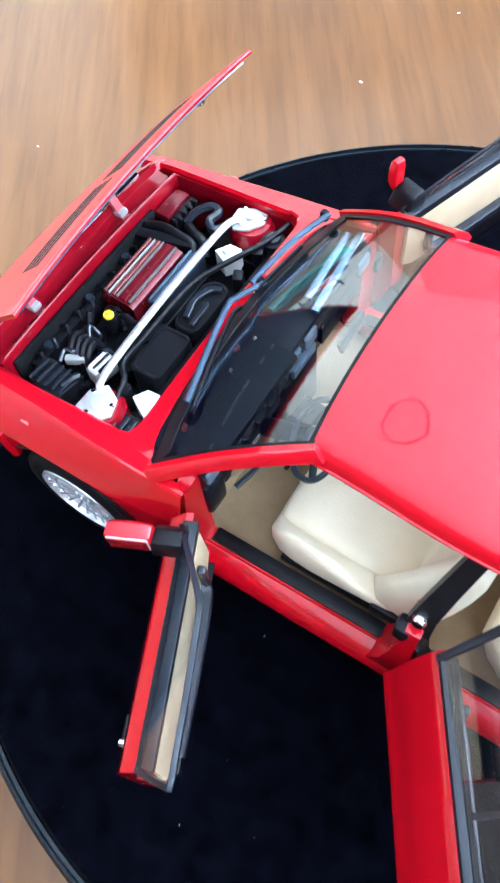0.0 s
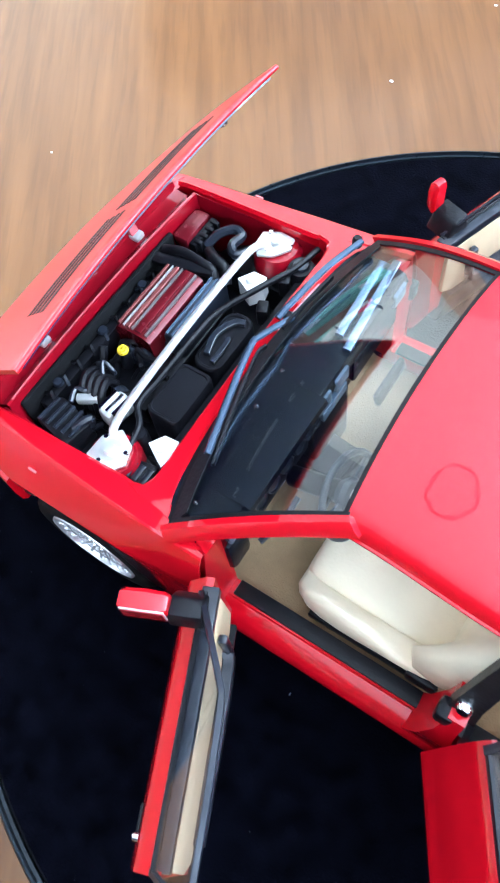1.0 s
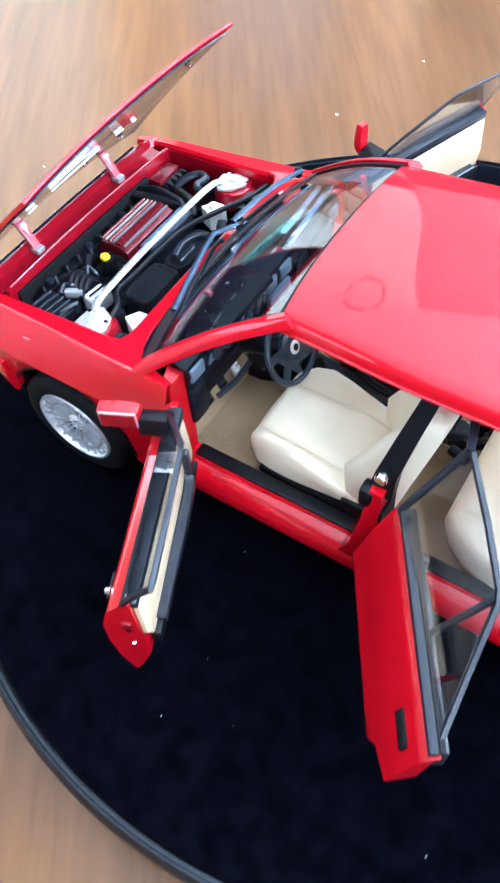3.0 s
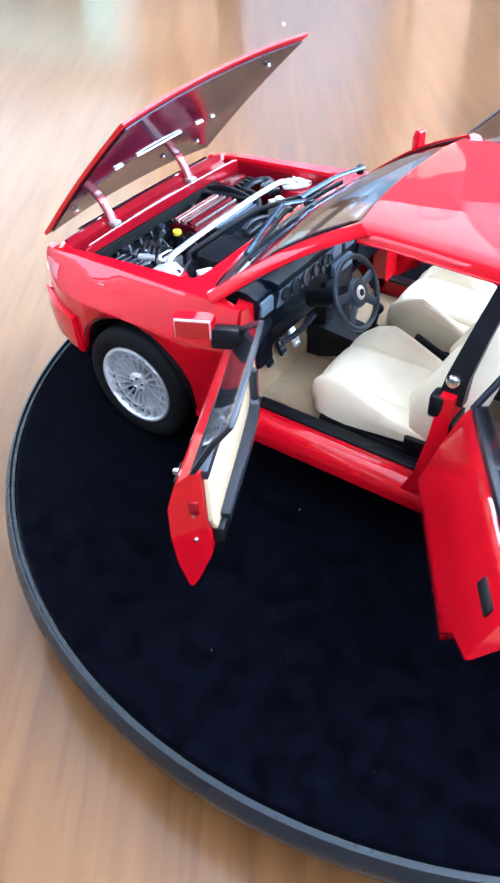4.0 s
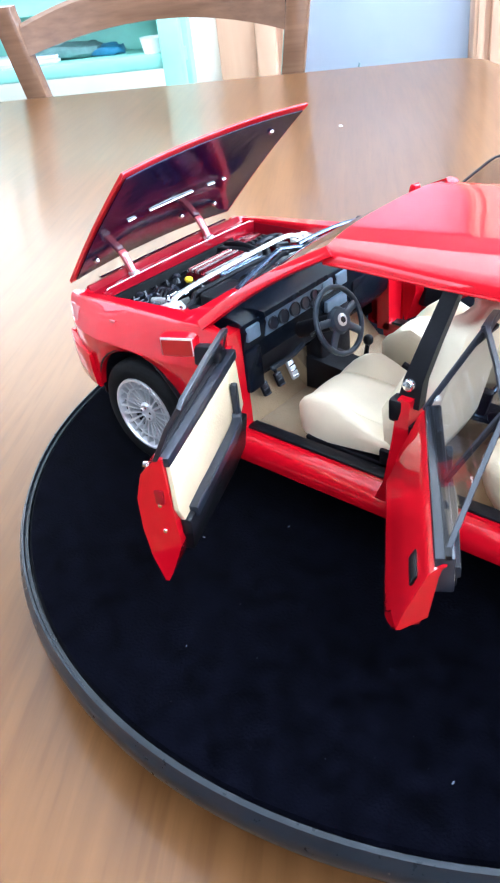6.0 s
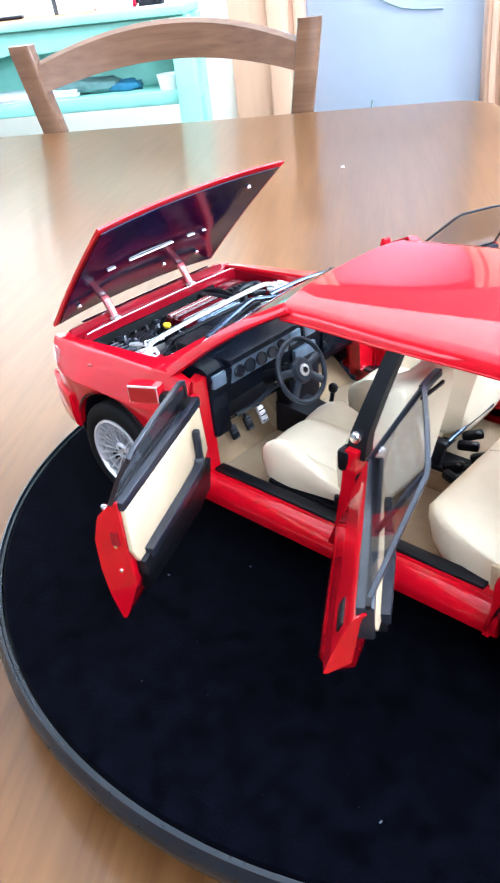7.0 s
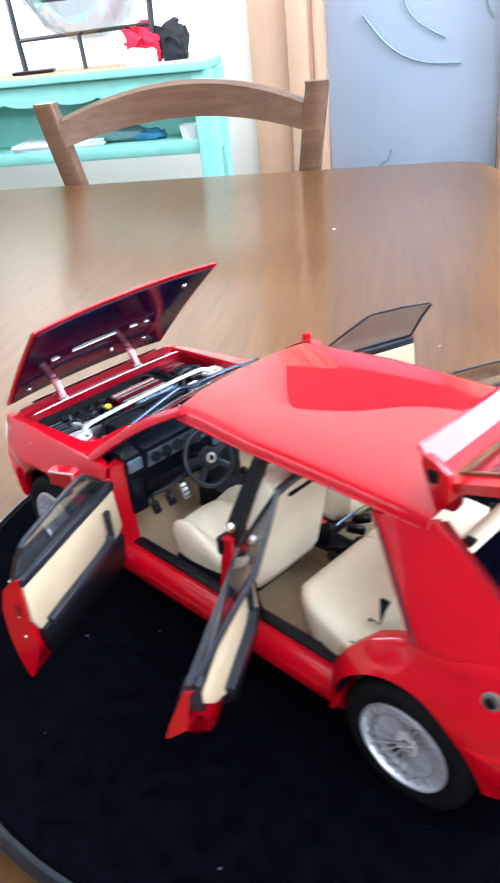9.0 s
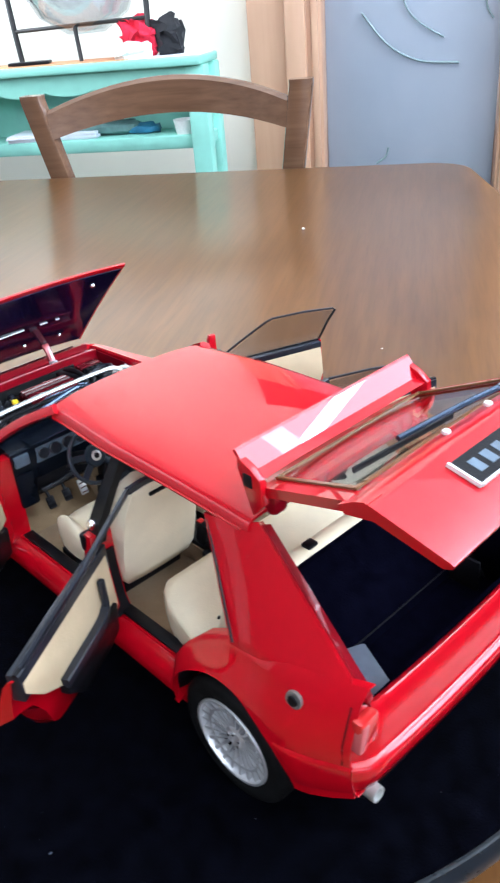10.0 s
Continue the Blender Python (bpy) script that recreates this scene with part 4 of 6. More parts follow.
    part("b_pillar", loft([[(x0, s * (y - 0.035), z), (x1, s * (y - 0.035), z), (x1, s * (y + 0.012), z), (x0, s * (y + 0.012), z)] for z, x0, x1, y in ((0.76, 0.19, 0.285, 0.68), (0.86, 0.205, 0.285, 0.655), (1.0, 0.238, 0.308, 0.595), (1.19, 0.285, 0.345, 0.51))]), BLACK, car, "black centre pillar")
    part("striker", ring_bm((0.235, s * 0.672, 0.845), (0, s, 0.3), [(0, -0.01), (0.026, -0.01), (0.026, 0.012), (0.018, 0.022), (0, 0.024)], 14), CHROME, car, "chrome striker")
    part("belt_reel", box((0.20, s * 0.69, 0.745), (0.06, 0.07, 0.10), 0.015), BLACK, car)
    # hinge post ahead of the front door
    part("hinge_post", loft([[(-0.74, s * 0.60, z), (-0.66, s * 0.60, z), (-0.66, s * y, z), (-0.70, s * y, z)] for z, y in ((0.30, 0.72), (0.6, 0.74), (0.84, 0.70))]), RED, car)
    part("door_hinge", box((-0.665, s * 0.735, 0.62), (0.05, 0.05, 0.09), 0.01), BLACK, car)
    # wheel housings
    for xc in WX:
        rows = []
        for j in range(17):
            a = math.pi * j / 16
            x, z = xc + (ARCH_R + 0.012) * math.cos(a), ARCH_Z + (ARCH_R + 0.012) * math.sin(a)
            rows.append([(x, s * 0.45, z), (x, s * 0.70, z), (x, s * (side_y(x, z) - 0.02), z)])
        part("wheel_housing", grid_bm(rows, 0.008), BLACK, car)
        part("inner_housing", box((xc, s * 0.45, 0.42), (0.70, 0.02, 0.44), 0.05), BLACK, car)

part("underbody", box((0, 0, 0.205), (3.5, 1.16, 0.05), 0.02), BLACK, car)
part("cabin_floor", grid_bm([[(x, y, 0.262 + (0.09 if abs(y) < 0.09 else 0.0) + (0.18 * ease((-0.72 - x) / 0.2))) for y in (-0.60, -0.4, -0.2, -0.10, -0.08, 0.08, 0.10, 0.2, 0.4, 0.60)] for x in np.linspace(-0.93, 1.0, 20)], 0.01), CARPET, car, "tan carpet floor")
part("toe_board", box((-0.93, 0, 0.5), (0.02, 1.2, 0.5)), BLACK, car)

# tail
rows = []
for j in range(33):
    y = -0.70 + 1.40 * j / 32
    back = 0.022 * (y / 0.70) ** 2 + 0.05 * max(0, (abs(y) - 0.60) / 0.10) ** 2.2
    rows.append([(x - back, y * wd, z) for x, z, wd in ((1.775, 0.715, 0.93), (1.795, 0.762, 0.93), (1.815, 0.770, 0.93), (1.832, 0.752, 0.95), (1.842, 0.60, 0.995), (1.850, 0.556, 1.0), (1.874, 0.545, 1.015), (1.880, 0.528, 1.02), (1.868, 0.46, 1.015), (1.845, 0.395, 1.005), (1.815, 0.352, 0.995), (1.76, 0.335, 0.97))])
part("rear_bumper", grid_bm(rows, 0.012), RED, car, sharp=50)
for s in (-1, 1):
    lamp = part("tail_lamp", box((1.806, s * 0.640, 0.700), (0.05, 0.10, 0.13), 0.014), LAMP_RED, car, "red tail lamp with a paler outer lens")
    part("indicator", box((1.809, s * 0.672, 0.690), (0.05, 0.045, 0.13), 0.012, (s * 10, 0, 0)), GLOSS_PINK, lamp)
    rows = []
    for x in np.linspace(1.515, 1.805, 12):
        lo_ = max(float(np.interp(x, [1.5, 1.56, 1.63, 1.72, 1.81], [0.45, 0.33, 0.312, 0.333, 0.365])), low_z(x, 0.3))
        out_ = 0.007 * ease((x - 1.5) / 0.10)
        rows.append([(x, s * (side_y(x, z) + o), z) for z, o in ((0.556, -0.004), (0.545, out_), (0.530, out_ + 0.002), (lerp(0.53, lo_, 0.4), out_), (lerp(0.53, lo_, 0.75), out_ - 0.006), (lo_, out_ - 0.022), (lo_ + 0.005, -0.06))])
    part("bumper_side", grid_bm(rows, 0.006), RED, car)
    part("shut_line", bar([(1.772, s * (side_y(1.772, z) + 0.001), z) for z in (0.56, 0.65, 0.73, 0.80)], 0.007, 0.003, (0, 1, 0)), CAM_RED, car)
    part("gas_strut_bracket", joined(box((1.755, s * 0.618, 0.838), (0.05, 0.03, 0.03), 0.01), box((1.785, s * 0.600, 0.80), (0.03, 0.035, 0.03), 0.01)), RED_SHADE, car)
    rows = [[(1.20, s * 0.485, 1.19), (1.20, s * 0.445, 1.17)], [(1.755, s * 0.60, 0.835), (1.74, s * 0.55, 0.81)], [(1.80, s * 0.60, 0.765), (1.77, s * 0.55, 0.75)]]
    part("tailgate_channel", grid_bm(rows, 0.01), RED_SHADE, car)
part("exhaust_pipe", ring_bm((1.64, -0.585, 0.300), (1, 0, 0.02), [(0.02, 0), (0.034, 0), (0.034, 0.185), (0.027, 0.185), (0.026, 0.04), (0.0, 0.04)], 16), SILVER, car, "bright exhaust tip")
fuel = part("fuel_cap", ring_bm((1.57, -(side_y(1.57, 0.745) - 0.004), 0.745), (0.1, -1, 0.22), [(0, 0.009), (0.024, 0.010), (0.028, 0.012), (0.035, 0.010), (0.037, 0.0), (0.036, -0.01), (0, -0.01)], 24), CAP, car, "round grey fuel cap with dark centre")
part("lock", ring_bm((1.57, -(side_y(1.57, 0.745) + 0.010), 0.745), (0.1, -1, 0.22), [(0, 0.003), (0.018, 0.003), (0.022, -0.001), (0, -0.002)], 18), BLACK, fuel)
# boot
part("boot_floor", box((1.60, 0, 0.47), (0.36, 1.10, 0.02)), BOOT, car)
part("boot_rear_wall", box((1.765, 0, 0.60), (0.02, 1.12, 0.26)), BOOT, car)
part("seat_back_carpet", loft([[(x, y, z) for x, z in ((1.175, 0.86), (1.20, 0.86), (1.45, 0.50), (1.42, 0.48))] for y in (-0.57, 0.57)]), BOOT, car, "black boot carpet on the seat back")
part("carpet_fold", bar([(1.43, -0.55, 0.535), (1.435, 0, 0.54), (1.43, 0.55, 0.535)], 0.006, 0.006), BLACK, car)
for s in (-1, 1):
    part("boot_side", box((1.47, s * 0.585, 0.63), (0.58, 0.03, 0.36), 0.02), BOOT, car)
part("boot_box", box((1.60, -0.385, 0.565), (0.26, 0.13, 0.15), 0.012, (0, 0, -25)), GREY, car, "grey boot trim box")


# ---- doors ----
SKIN = {"front": ([0.24, 0.36, 0.50, 0.64, 0.755, 0.83], [-0.020, -0.052, -0.066, -0.062, -0.028, 0.045]), "rear": ([0.24, 0.36, 0.43, 0.46, 0.50, 0.62, 0.765, 0.79, 0.81], [-0.020, -0.048, -0.056, -0.054, -0.036, 0.004, 0.066, 0.085, 0.115])}


def skin_v(kind, z):
    return float(np.interp(z, *SKIN[kind]))


def card_v(kind, z):
    return float(np.interp(z, [0.24, 0.44, 0.60, 0.82], [0.0, 0.080, 0.07, 0.065])) + (0.055 if kind == "rear" else 0.0)


def door_section(kind, z_top, z_low, z_in, zs=26, thin=1.0):
    """Outline of a door across its thickness: offsets inward and heights."""
    out, inn = [], []
    for i in range(zs + 1):
        z = lerp(z_top, z_low, i / zs)
        out.append((skin_v(kind, z), z))
        zi = lerp(z_top, z_in, i / zs)
        inn.append((skin_v(kind, zi) + max(0.012, thin * (card_v(kind, zi) - skin_v(kind, zi))), zi) if i < zs else (skin_v(kind, z) + 0.014, z))
    return out + inn[::-1]


def build_door(kind, s, theta):
    hx, hy, length = (-0.655, 0.762 if s < 0 else 0.78, 0.845) if kind == "front" else (0.25, 0.76, 0.836)
    lift = 0.0 if s < 0 else 0.05
    ct, st = math.cos(radians(theta)), math.sin(radians(theta))

    def mp(u, v, z):
        return Vector((hx + u * ct + v * st, s * (hy + u * st - v * ct), z + lift))

    rings = []
    for u in np.linspace(0.0, length, 29):
        low = 0.24
        if kind == "rear":
            low = float(np.interp(u, [0.54, 0.59, 0.65, 0.71, 0.836], [0.245, 0.27, 0.40, 0.50, 0.545]))
        rings.append([mp(u, v, z) for v, z in door_section(kind, 0.825 if kind == "front" else 0.805, low, low + (0.05 * ease((u - 0.5) / (length - 0.5)) if kind == "rear" else 0.02), thin=1.0 - 0.42 * ease((u - 0.35) / (length - 0.35)) if kind == "rear" else 1.0)])
    d = part("front_door" if kind == "front" else "rear_door", loft(rings), RED, car, "open red front door" if kind == "front" else "open red rear door")
    lo = 0.53 if kind == "front" else 0.44
    card = [(0.05, 0.785), (length - 0.015, 0.785), (length - 0.005, 0.60), (length - 0.035, lo), (0.10, lo), (0.04, 0.56)]
    if kind == "rear":
        card = [(0.05, 0.785), (length - 0.02, 0.785), (length - 0.02, 0.73), (length - 0.12, 0.62), (0.5, 0.48), (0.08, lo), (0.04, 0.5)]

    def mcard(u, v, z):
        return mp(u, v + card_v(kind, z), z)

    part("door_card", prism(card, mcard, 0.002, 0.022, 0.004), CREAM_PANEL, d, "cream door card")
    pocket = [(0.07, 0.535), (length - 0.03, 0.535), (length - 0.03, 0.47), (length * 0.90, 0.34), (0.16, 0.28), (0.05, 0.34)]
    if kind == "rear":
        pocket = [(0.08, 0.535), (length * 0.72, 0.555), (length * 0.72, 0.50), (0.42, 0.31), (0.12, 0.28), (0.05, 0.34)]
    part("door_pocket", prism(pocket, mcard, 0.0, 0.045 if kind == "front" else 0.045, 0.010), BLACK, d, "dark grey door pocket")
    part("armrest", bar([mcard(0.17, 0.03, 0.585 if kind == "front" else 0.585), mcard(0.26, 0.045, 0.56 if kind == "front" else 0.565), mcard(length * (0.90 if kind == "front" else 0.72), 0.035, 0.535 if kind == "front" else 0.56)], 0.042, 0.045, (0, 0, 1), 5), TRIM, d, "dark grey armrest")
    bt = 0.785 if kind == "front" else 0.695
    part("belt_trim", prism([(0.03, bt), (length - 0.01, bt), (length - 0.01, 0.825), (0.03, 0.83)], lambda u, v, z: mp(u, v + card_v(kind, 0.8), z), -0.035, 0.022, 0.006), TRIM, d)
    part("outer_seal", bar([mp(0.05, skin_v(kind, 0.82) + 0.008, 0.826), mp(length - 0.01, skin_v(kind, 0.82) + 0.008, 0.826)], 0.018, 0.016), BLACK, d)
    hnd = part("pull_handle", box((0, 0, 0), (0.032, 0.03, 0.15), 0.008), TRIM, d)
    hnd.matrix_local = Matrix.Translation(mcard(0.17, 0.04, 0.665) * S) @ pose(0, 0, 0, 0, 0, s * theta)
    part("pull_strap", bar([mcard(0.172, 0.04, 0.62), mcard(0.18, 0.045, 0.585), mcard(0.20, 0.045, 0.565 if kind == "front" else 0.57)], 0.028, 0.02, (0, 0, 1), 4), TRIM, d)
    if kind == "front":
        path = [mp(0.055, 0.03, 0.83), mp(0.22, 0.11, 0.97), mp(0.385, 0.187, 1.095), mp(0.43, 0.194, 1.112), mp(0.65, 0.197, 1.108), mp(0.865, 0.193, 1.085), mp(0.885, 0.188, 1.07), mp(0.865, 0.12, 0.97), mp(0.835, 0.035, 0.81)]
        ins = [(0.07, 0.035, 0.825), (0.385, 0.185, 1.085), (0.43, 0.193, 1.10), (0.65, 0.196, 1.10), (0.865, 0.19, 1.07), (0.83, 0.035, 0.81)]
    else:
        path = [mp(0.03, 0.085, 0.81), mp(0.01, 0.19, 0.97), mp(-0.01, 0.275, 1.095), mp(0.01, 0.285, 1.11), mp(0.25, 0.292, 1.10), mp(0.45, 0.293, 1.078), mp(0.48, 0.288, 1.06), mp(0.64, 0.20, 0.935), mp(0.81, 0.11, 0.80)]
        ins = [(0.03, 0.085, 0.81), (-0.005, 0.275, 1.09), (0.25, 0.29, 1.09), (0.47, 0.288, 1.06), (0.64, 0.20, 0.93), (0.81, 0.11, 0.80)]
    up = (mp(0, 1, 0) - mp(0, 0, 0)).normalized()
    part("window_frame", bar(path, (0.018 if kind == "front" else 0.026) if s < 0 else 0.013, 0.018 if s < 0 else 0.011, up), TRIM, d, "dark grey window frame")
    bm = bmesh.new()
    bm.faces.new([bm.verts.new(mp(*p)) for p in ins])
    bmesh.ops.triangulate(bm, faces=bm.faces)
    bmesh.ops.solidify(bm, geom=bm.faces[:], thickness=0.005)
    g = part("window_glass", bm, GLASS_DARK, d, "smoked side glass")
    g.visible_shadow = False
    if kind == "rear":
        part("divider", bar([mp(0.475, 0.115, 0.80), mp(0.468, 0.285, 1.065)], 0.02, 0.016, up), TRIM, d)
        part("frame_hook", bar([mp(-0.005, 0.28, 1.10), mp(-0.10, 0.31, 1.09), mp(-0.20, 0.34, 1.068)], 0.03, 0.03, up), TRIM, d)
        part("door_handle", box((0, 0, 0), (0.12, 0.012, 0.045), 0.006), BLACK, d).matrix_local = Matrix.Translation(mp(0.72, skin_v(kind, 0.69) - 0.002, 0.69) * S) @ pose(0, 0, 0, 0, 0, s * theta) @ pose(0, 0, 0, s * 28, 0, 0)
    else:
        part("door_handle", box((0, 0, 0), (0.10, 0.012, 0.035), 0.005), BLACK, d).matrix_local = Matrix.Translation(mp(0.72, -0.052, 0.68) * S) @ pose(0, 0, 0, 0, 0, s * theta)
        part("lock_pin", ring_bm(mp(0.76, -0.035, 0.735), (mp(0, -1, 0) - mp(0, 0, 0)), [(0, 0.02), (0.012, 0.018), (0.014, 0), (0, 0)], 10), CHROME, d)
        part("mirror_arm", prism([(0.05, 0.815), (0.17, 0.815), (0.155, 0.90), (0.09, 0.885)], mp, -0.055, 0.06, 0.012), BLACK, d, "black mirror arm")
        rings = []
        for v, k in ((-0.045, 0.80), (-0.06, 0.95), (-0.12, 1.0), (-0.185, 0.94), (-0.20, 0.80)) if s < 0 else ((-0.045, 0.8), (-0.052, 0.95), (-0.065, 1.0), (-0.082, 0.94), (-0.09, 0.8)):
            rings.append([mp(0.125 + (0.036 if s < 0 else 0.028) * k * a - (0.0 if s < 0 else 0.018), v, (0.895 + 0.046 * k * b) if s < 0 else (0.925 + 0.074 * k * b)) for a, b in ((-1, -0.55), (-0.55, -1), (0.9, -1), (1, -0.9), (1, 0.9), (0.9, 1), (-0.55, 1), (-1, 0.55))])
        part("mirror_housing", loft(rings), RED, d, "red door mirror housing")
        if s < 0:
            wid = 0.192
            part("mirror_rim", prism([(-wid, 0.856), (-0.050, 0.856), (-0.050, 0.938), (-wid, 0.938)], lambda a, u, z: mp(u, a, z), 0.158, 0.163, 0.002), SILVER, d)
            part("mirror_face", prism([(-wid + 0.004, 0.859), (-0.054, 0.859), (-0.054, 0.929), (-wid + 0.004, 0.929)], lambda a, u, z: mp(u, a, z), 0.1632, 0.166), MIRROR_FACE, d, "mirror face coloured red for its reflection, in a thin silver border")
        # end face fittings
        part("latch", box((0, 0, 0), (0.012, 0.035, 0.06), 0.004), RED_SHADE, d).matrix_local = Matrix.Translation(mp(length + 0.002, 0.03, 0.66) * S) @ pose(0, 0, 0, 0, 0, s * theta)
    for zz in (0.62, 0.50) if kind == "front" else ():
        part("screw", ring_bm(mp(length, 0.025, zz), (mp(1, 0, 0) - mp(0, 0, 0)), [(0, 0.006), (0.008, 0.005), (0.01, 0), (0, 0)], 8), CHROME, d)
    return d


for s, tf, tr in ((-1, 65.4, 58.0), (1, 71.0, 72.0)):
    build_door("front", s, tf)
    build_door("rear", s, tr)

# ---- bonnet ----


def bon(u, v, h=0.0):
    """u across, v from the hinge at the front 0 to the raised rear edge 1, h along the outer normal."""
    half = lerp(0.625, 0.672, v)
    crown = 0.036 * (1 - abs(u) ** 2.2)
    x, z = lerp(-1.865, -1.205, v), lerp(0.845, 1.482, v)
    bow = 0.012 * math.sin(math.pi * v)
    nx, nz = -0.694, 0.72
    skew = 0.5 * (u + 1) * v
    return Vector((x + nx * (h + crown + bow) - 0.036 * skew, u * half + 0.030 * skew, z + nz * (h + crown * 0.8 + bow)))


rings = []
for e, v, d in [(0.0045, 0.0, -0.004), (0.0, 0.0, 0.0)] + [(0.0, j / 18, 0.0) for j in range(1, 19)] + [(0.0025, 1.0, 0.004), (0.006, 1.0, 0.006)]:
    out = Vector((0.72, 0, 0.694)) * d
    rings.append([bon(-1 + 2 * i / 28, v, -e) + out for i in range(29)] + [bon(1 - 2 * i / 28, v, e - 0.017) + out for i in range(29)])
bonnet = part("bonnet", loft(rings), RED_BONNET, car, "raised red bonnet", sharp=50)
part("liner", grid_bm([[bon(-0.962 + 1.924 * i / 20, 0.025 + 0.945 * j / 10, -0.021 - 0.020 * (1 - abs(2 * j / 10 - 1.0)) * min(1.0, 6 * min(i / 20, 1 - i / 20)) ) for i in range(21)] for j in range(11)], 0.006), LINER, bonnet, "glossy black bonnet liner")
for u0, u1, v in ((-0.66, -0.58, 0.50), (-0.42, 0.08, 0.50), (0.26, 0.34, 0.50), (0.44, 0.48, 0.50)):
    part("liner_rib", bar([bon(u0, v, -0.051), bon(u1, v, -0.051)], 0.006, 0.008, (-0.694, 0, 0.72)), SILVER, bonnet, "bright raised rib")
for u, v in ((-0.80, 0.16), (0.62, 0.2), (0.70, 0.85), (0.2, 0.2)):
    part("liner_clip", ring_bm(bon(u, v, -0.036), (0.694, 0, -0.72), [(0, 0.014), (0.014, 0.01), (0.018, 0), (0, 0)], 10), CHROME, bonnet)
for s in (-1, 1):
    for j in range(4):
        v = 0.70 + 0.045 * j
        part("vent_slot", bar([bon(s * lerp(0.04, 0.68, q / 6), v, 0.0) for q in range(7)], 0.027, 0.003, (-0.694, 0, 0.72)), BLACK, bonnet, "black bonnet vent")
for y in (-0.30, 0.305):
    # Pale red stands in for body paint reflected in the chrome arms.
    h = part("bonnet_hinge", bar([(-1.725, y, 0.785), (-1.750, y, 0.838), (-1.780, y, 0.885)], 0.042, 0.026, (1, 0, 0.3)), GLOSS_PINK, car, "bonnet hinge arm coloured pale red for its reflections")
    part("hinge_foot", box((-1.722, y, 0.79), (0.05, 0.05, 0.03), 0.008), SILVER, h)
    part("hinge_plate", box((-1.786, y, 0.895), (0.02, 0.05, 0.04), 0.006, (0, -45, 0)), GLOSS_PINK, h)

# ---- tailgate ----
HX, HZ = 1.175, 1.345
GX, GZ = math.cos(radians(22)), math.sin(radians(22))


def tg(a, y, p):
    """a along the raised tailgate from its hinge, p proud of it."""
    return Vector((HX + a * GX - p * GZ, y, HZ + a * GZ + p * GX))


def tg_half(a):
    return float(np.interp(a, [0, 0.67, 1.1], [0.485, 0.60, 0.60]))


tail_top = 0.075
rings = []
for a in np.linspace(0.0, tail_top, 4):
    rings.append([tg(a, -tg_half(a), -0.04), tg(a, -tg_half(a), 0.0), tg(a, -tg_half(a) * 0.5, 0.018), tg(a, 0, 0.022), tg(a, tg_half(a) * 0.5, 0.018), tg(a, tg_half(a), 0.0), tg(a, tg_half(a), -0.04)])
gate = part("tailgate", loft(rings), RED, car, "raised red tailgate")
for s in (-1, 1):
    part("side_rail", loft([[tg(a, s * tg_half(a), -0.035), tg(a, s * tg_half(a), 0.005), tg(a, s * (tg_half(a) - 0.065), 0.008), tg(a, s * (tg_half(a) - 0.065), -0.03)] for a in np.linspace(0.05, 0.66, 8)]), RED, gate)
g = part("rear_window", grid_bm([[tg(a, y * (tg_half(a) - 0.06), 0.006 + 0.012 * (1 - y * y)) for y in np.linspace(-1, 1, 13)] for a in np.linspace(0.07, 0.545, 8)], 0.005), GLASS_REAR, gate, "tinted rear window")
g.visible_shadow = False
for a0 in (0.08, 0.54):
    part("window_seal", bar([tg(a0, y, 0.016) for y in np.linspace(-tg_half(a0) + 0.06, tg_half(a0) - 0.06, 7)], 0.016, 0.010, (-GZ, 0, GX)), AMBER, gate)
for s in (-1, 1):
    part("window_seal", bar([tg(a, s * (tg_half(a) - 0.07), 0.014) for a in (0.075, 0.30, 0.54)], 0.014, 0.010, (-GZ, 0, GX)), AMBER, gate)
# lower panel, bent inwards when shut
lower = [(0.535, 0.012), (0.60, 0.022), (0.645, 0.022), (0.675, 0.004), (0.79, -0.078), (0.900, -0.157), (0.906, -0.165), (0.898, -0.175), (0.865, -0.175), (0.66, -0.04), (0.55, -0.02)]
part("lower_panel", loft([[tg(a, y, p - 0.01 * (y / 0.6) ** 2) for a, p in lower] for y in np.linspace(-0.60, 0.60, 13)]), RED, gate, "red panel below the rear window")


def panel(t, y, h):
    """On the sloping face of the lower panel: t from its crease 0 to the lip 1."""
    a, p = lerp(0.677, 0.905, t), lerp(0.002, -0.160, t)
    n = Vector((0.579, 0.815))
    return tg(a + n.x * h, y, p + n.y * h)


plate = part("rear_plate", loft([[panel(0.15, y, 0.002), panel(0.56, y, 0.002), panel(0.56, y, 0.014), panel(0.15, y, 0.014)] for y in (-0.27, 0.27)]), BLACK, gate, "black plate in a thin white border")
for t0, t1, y0, y1 in ((0.13, 0.58, -0.280, -0.270), (0.13, 0.58, 0.270, 0.280), (0.565, 0.59, -0.27, 0.27)):
    part("plate_surround", loft([[panel(t0, y, 0.001), panel(t1, y, 0.001), panel(t1, y, 0.016), panel(t0, y, 0.016)] for y in (y0, y1)]), WHITE, plate)
for j in range(7):
    y = -0.205 + 0.068 * j
    part("plate_bar", loft([[panel(0.26, yy, 0.012), panel(0.46, yy, 0.012), panel(0.46, yy, 0.016), panel(0.26, yy, 0.016)] for yy in (y - 0.020, y + 0.020)]), GAUGE, plate)
# wiper and fittings on the rear window
rw = part("rear_wiper", tube([tg(0.575, 0.30, 0.045), tg(0.53, 0.10, 0.05), tg(0.46, -0.18, 0.045)], 0.013, 8, smooth=4), WIPER, gate, "blue-grey rear wiper")
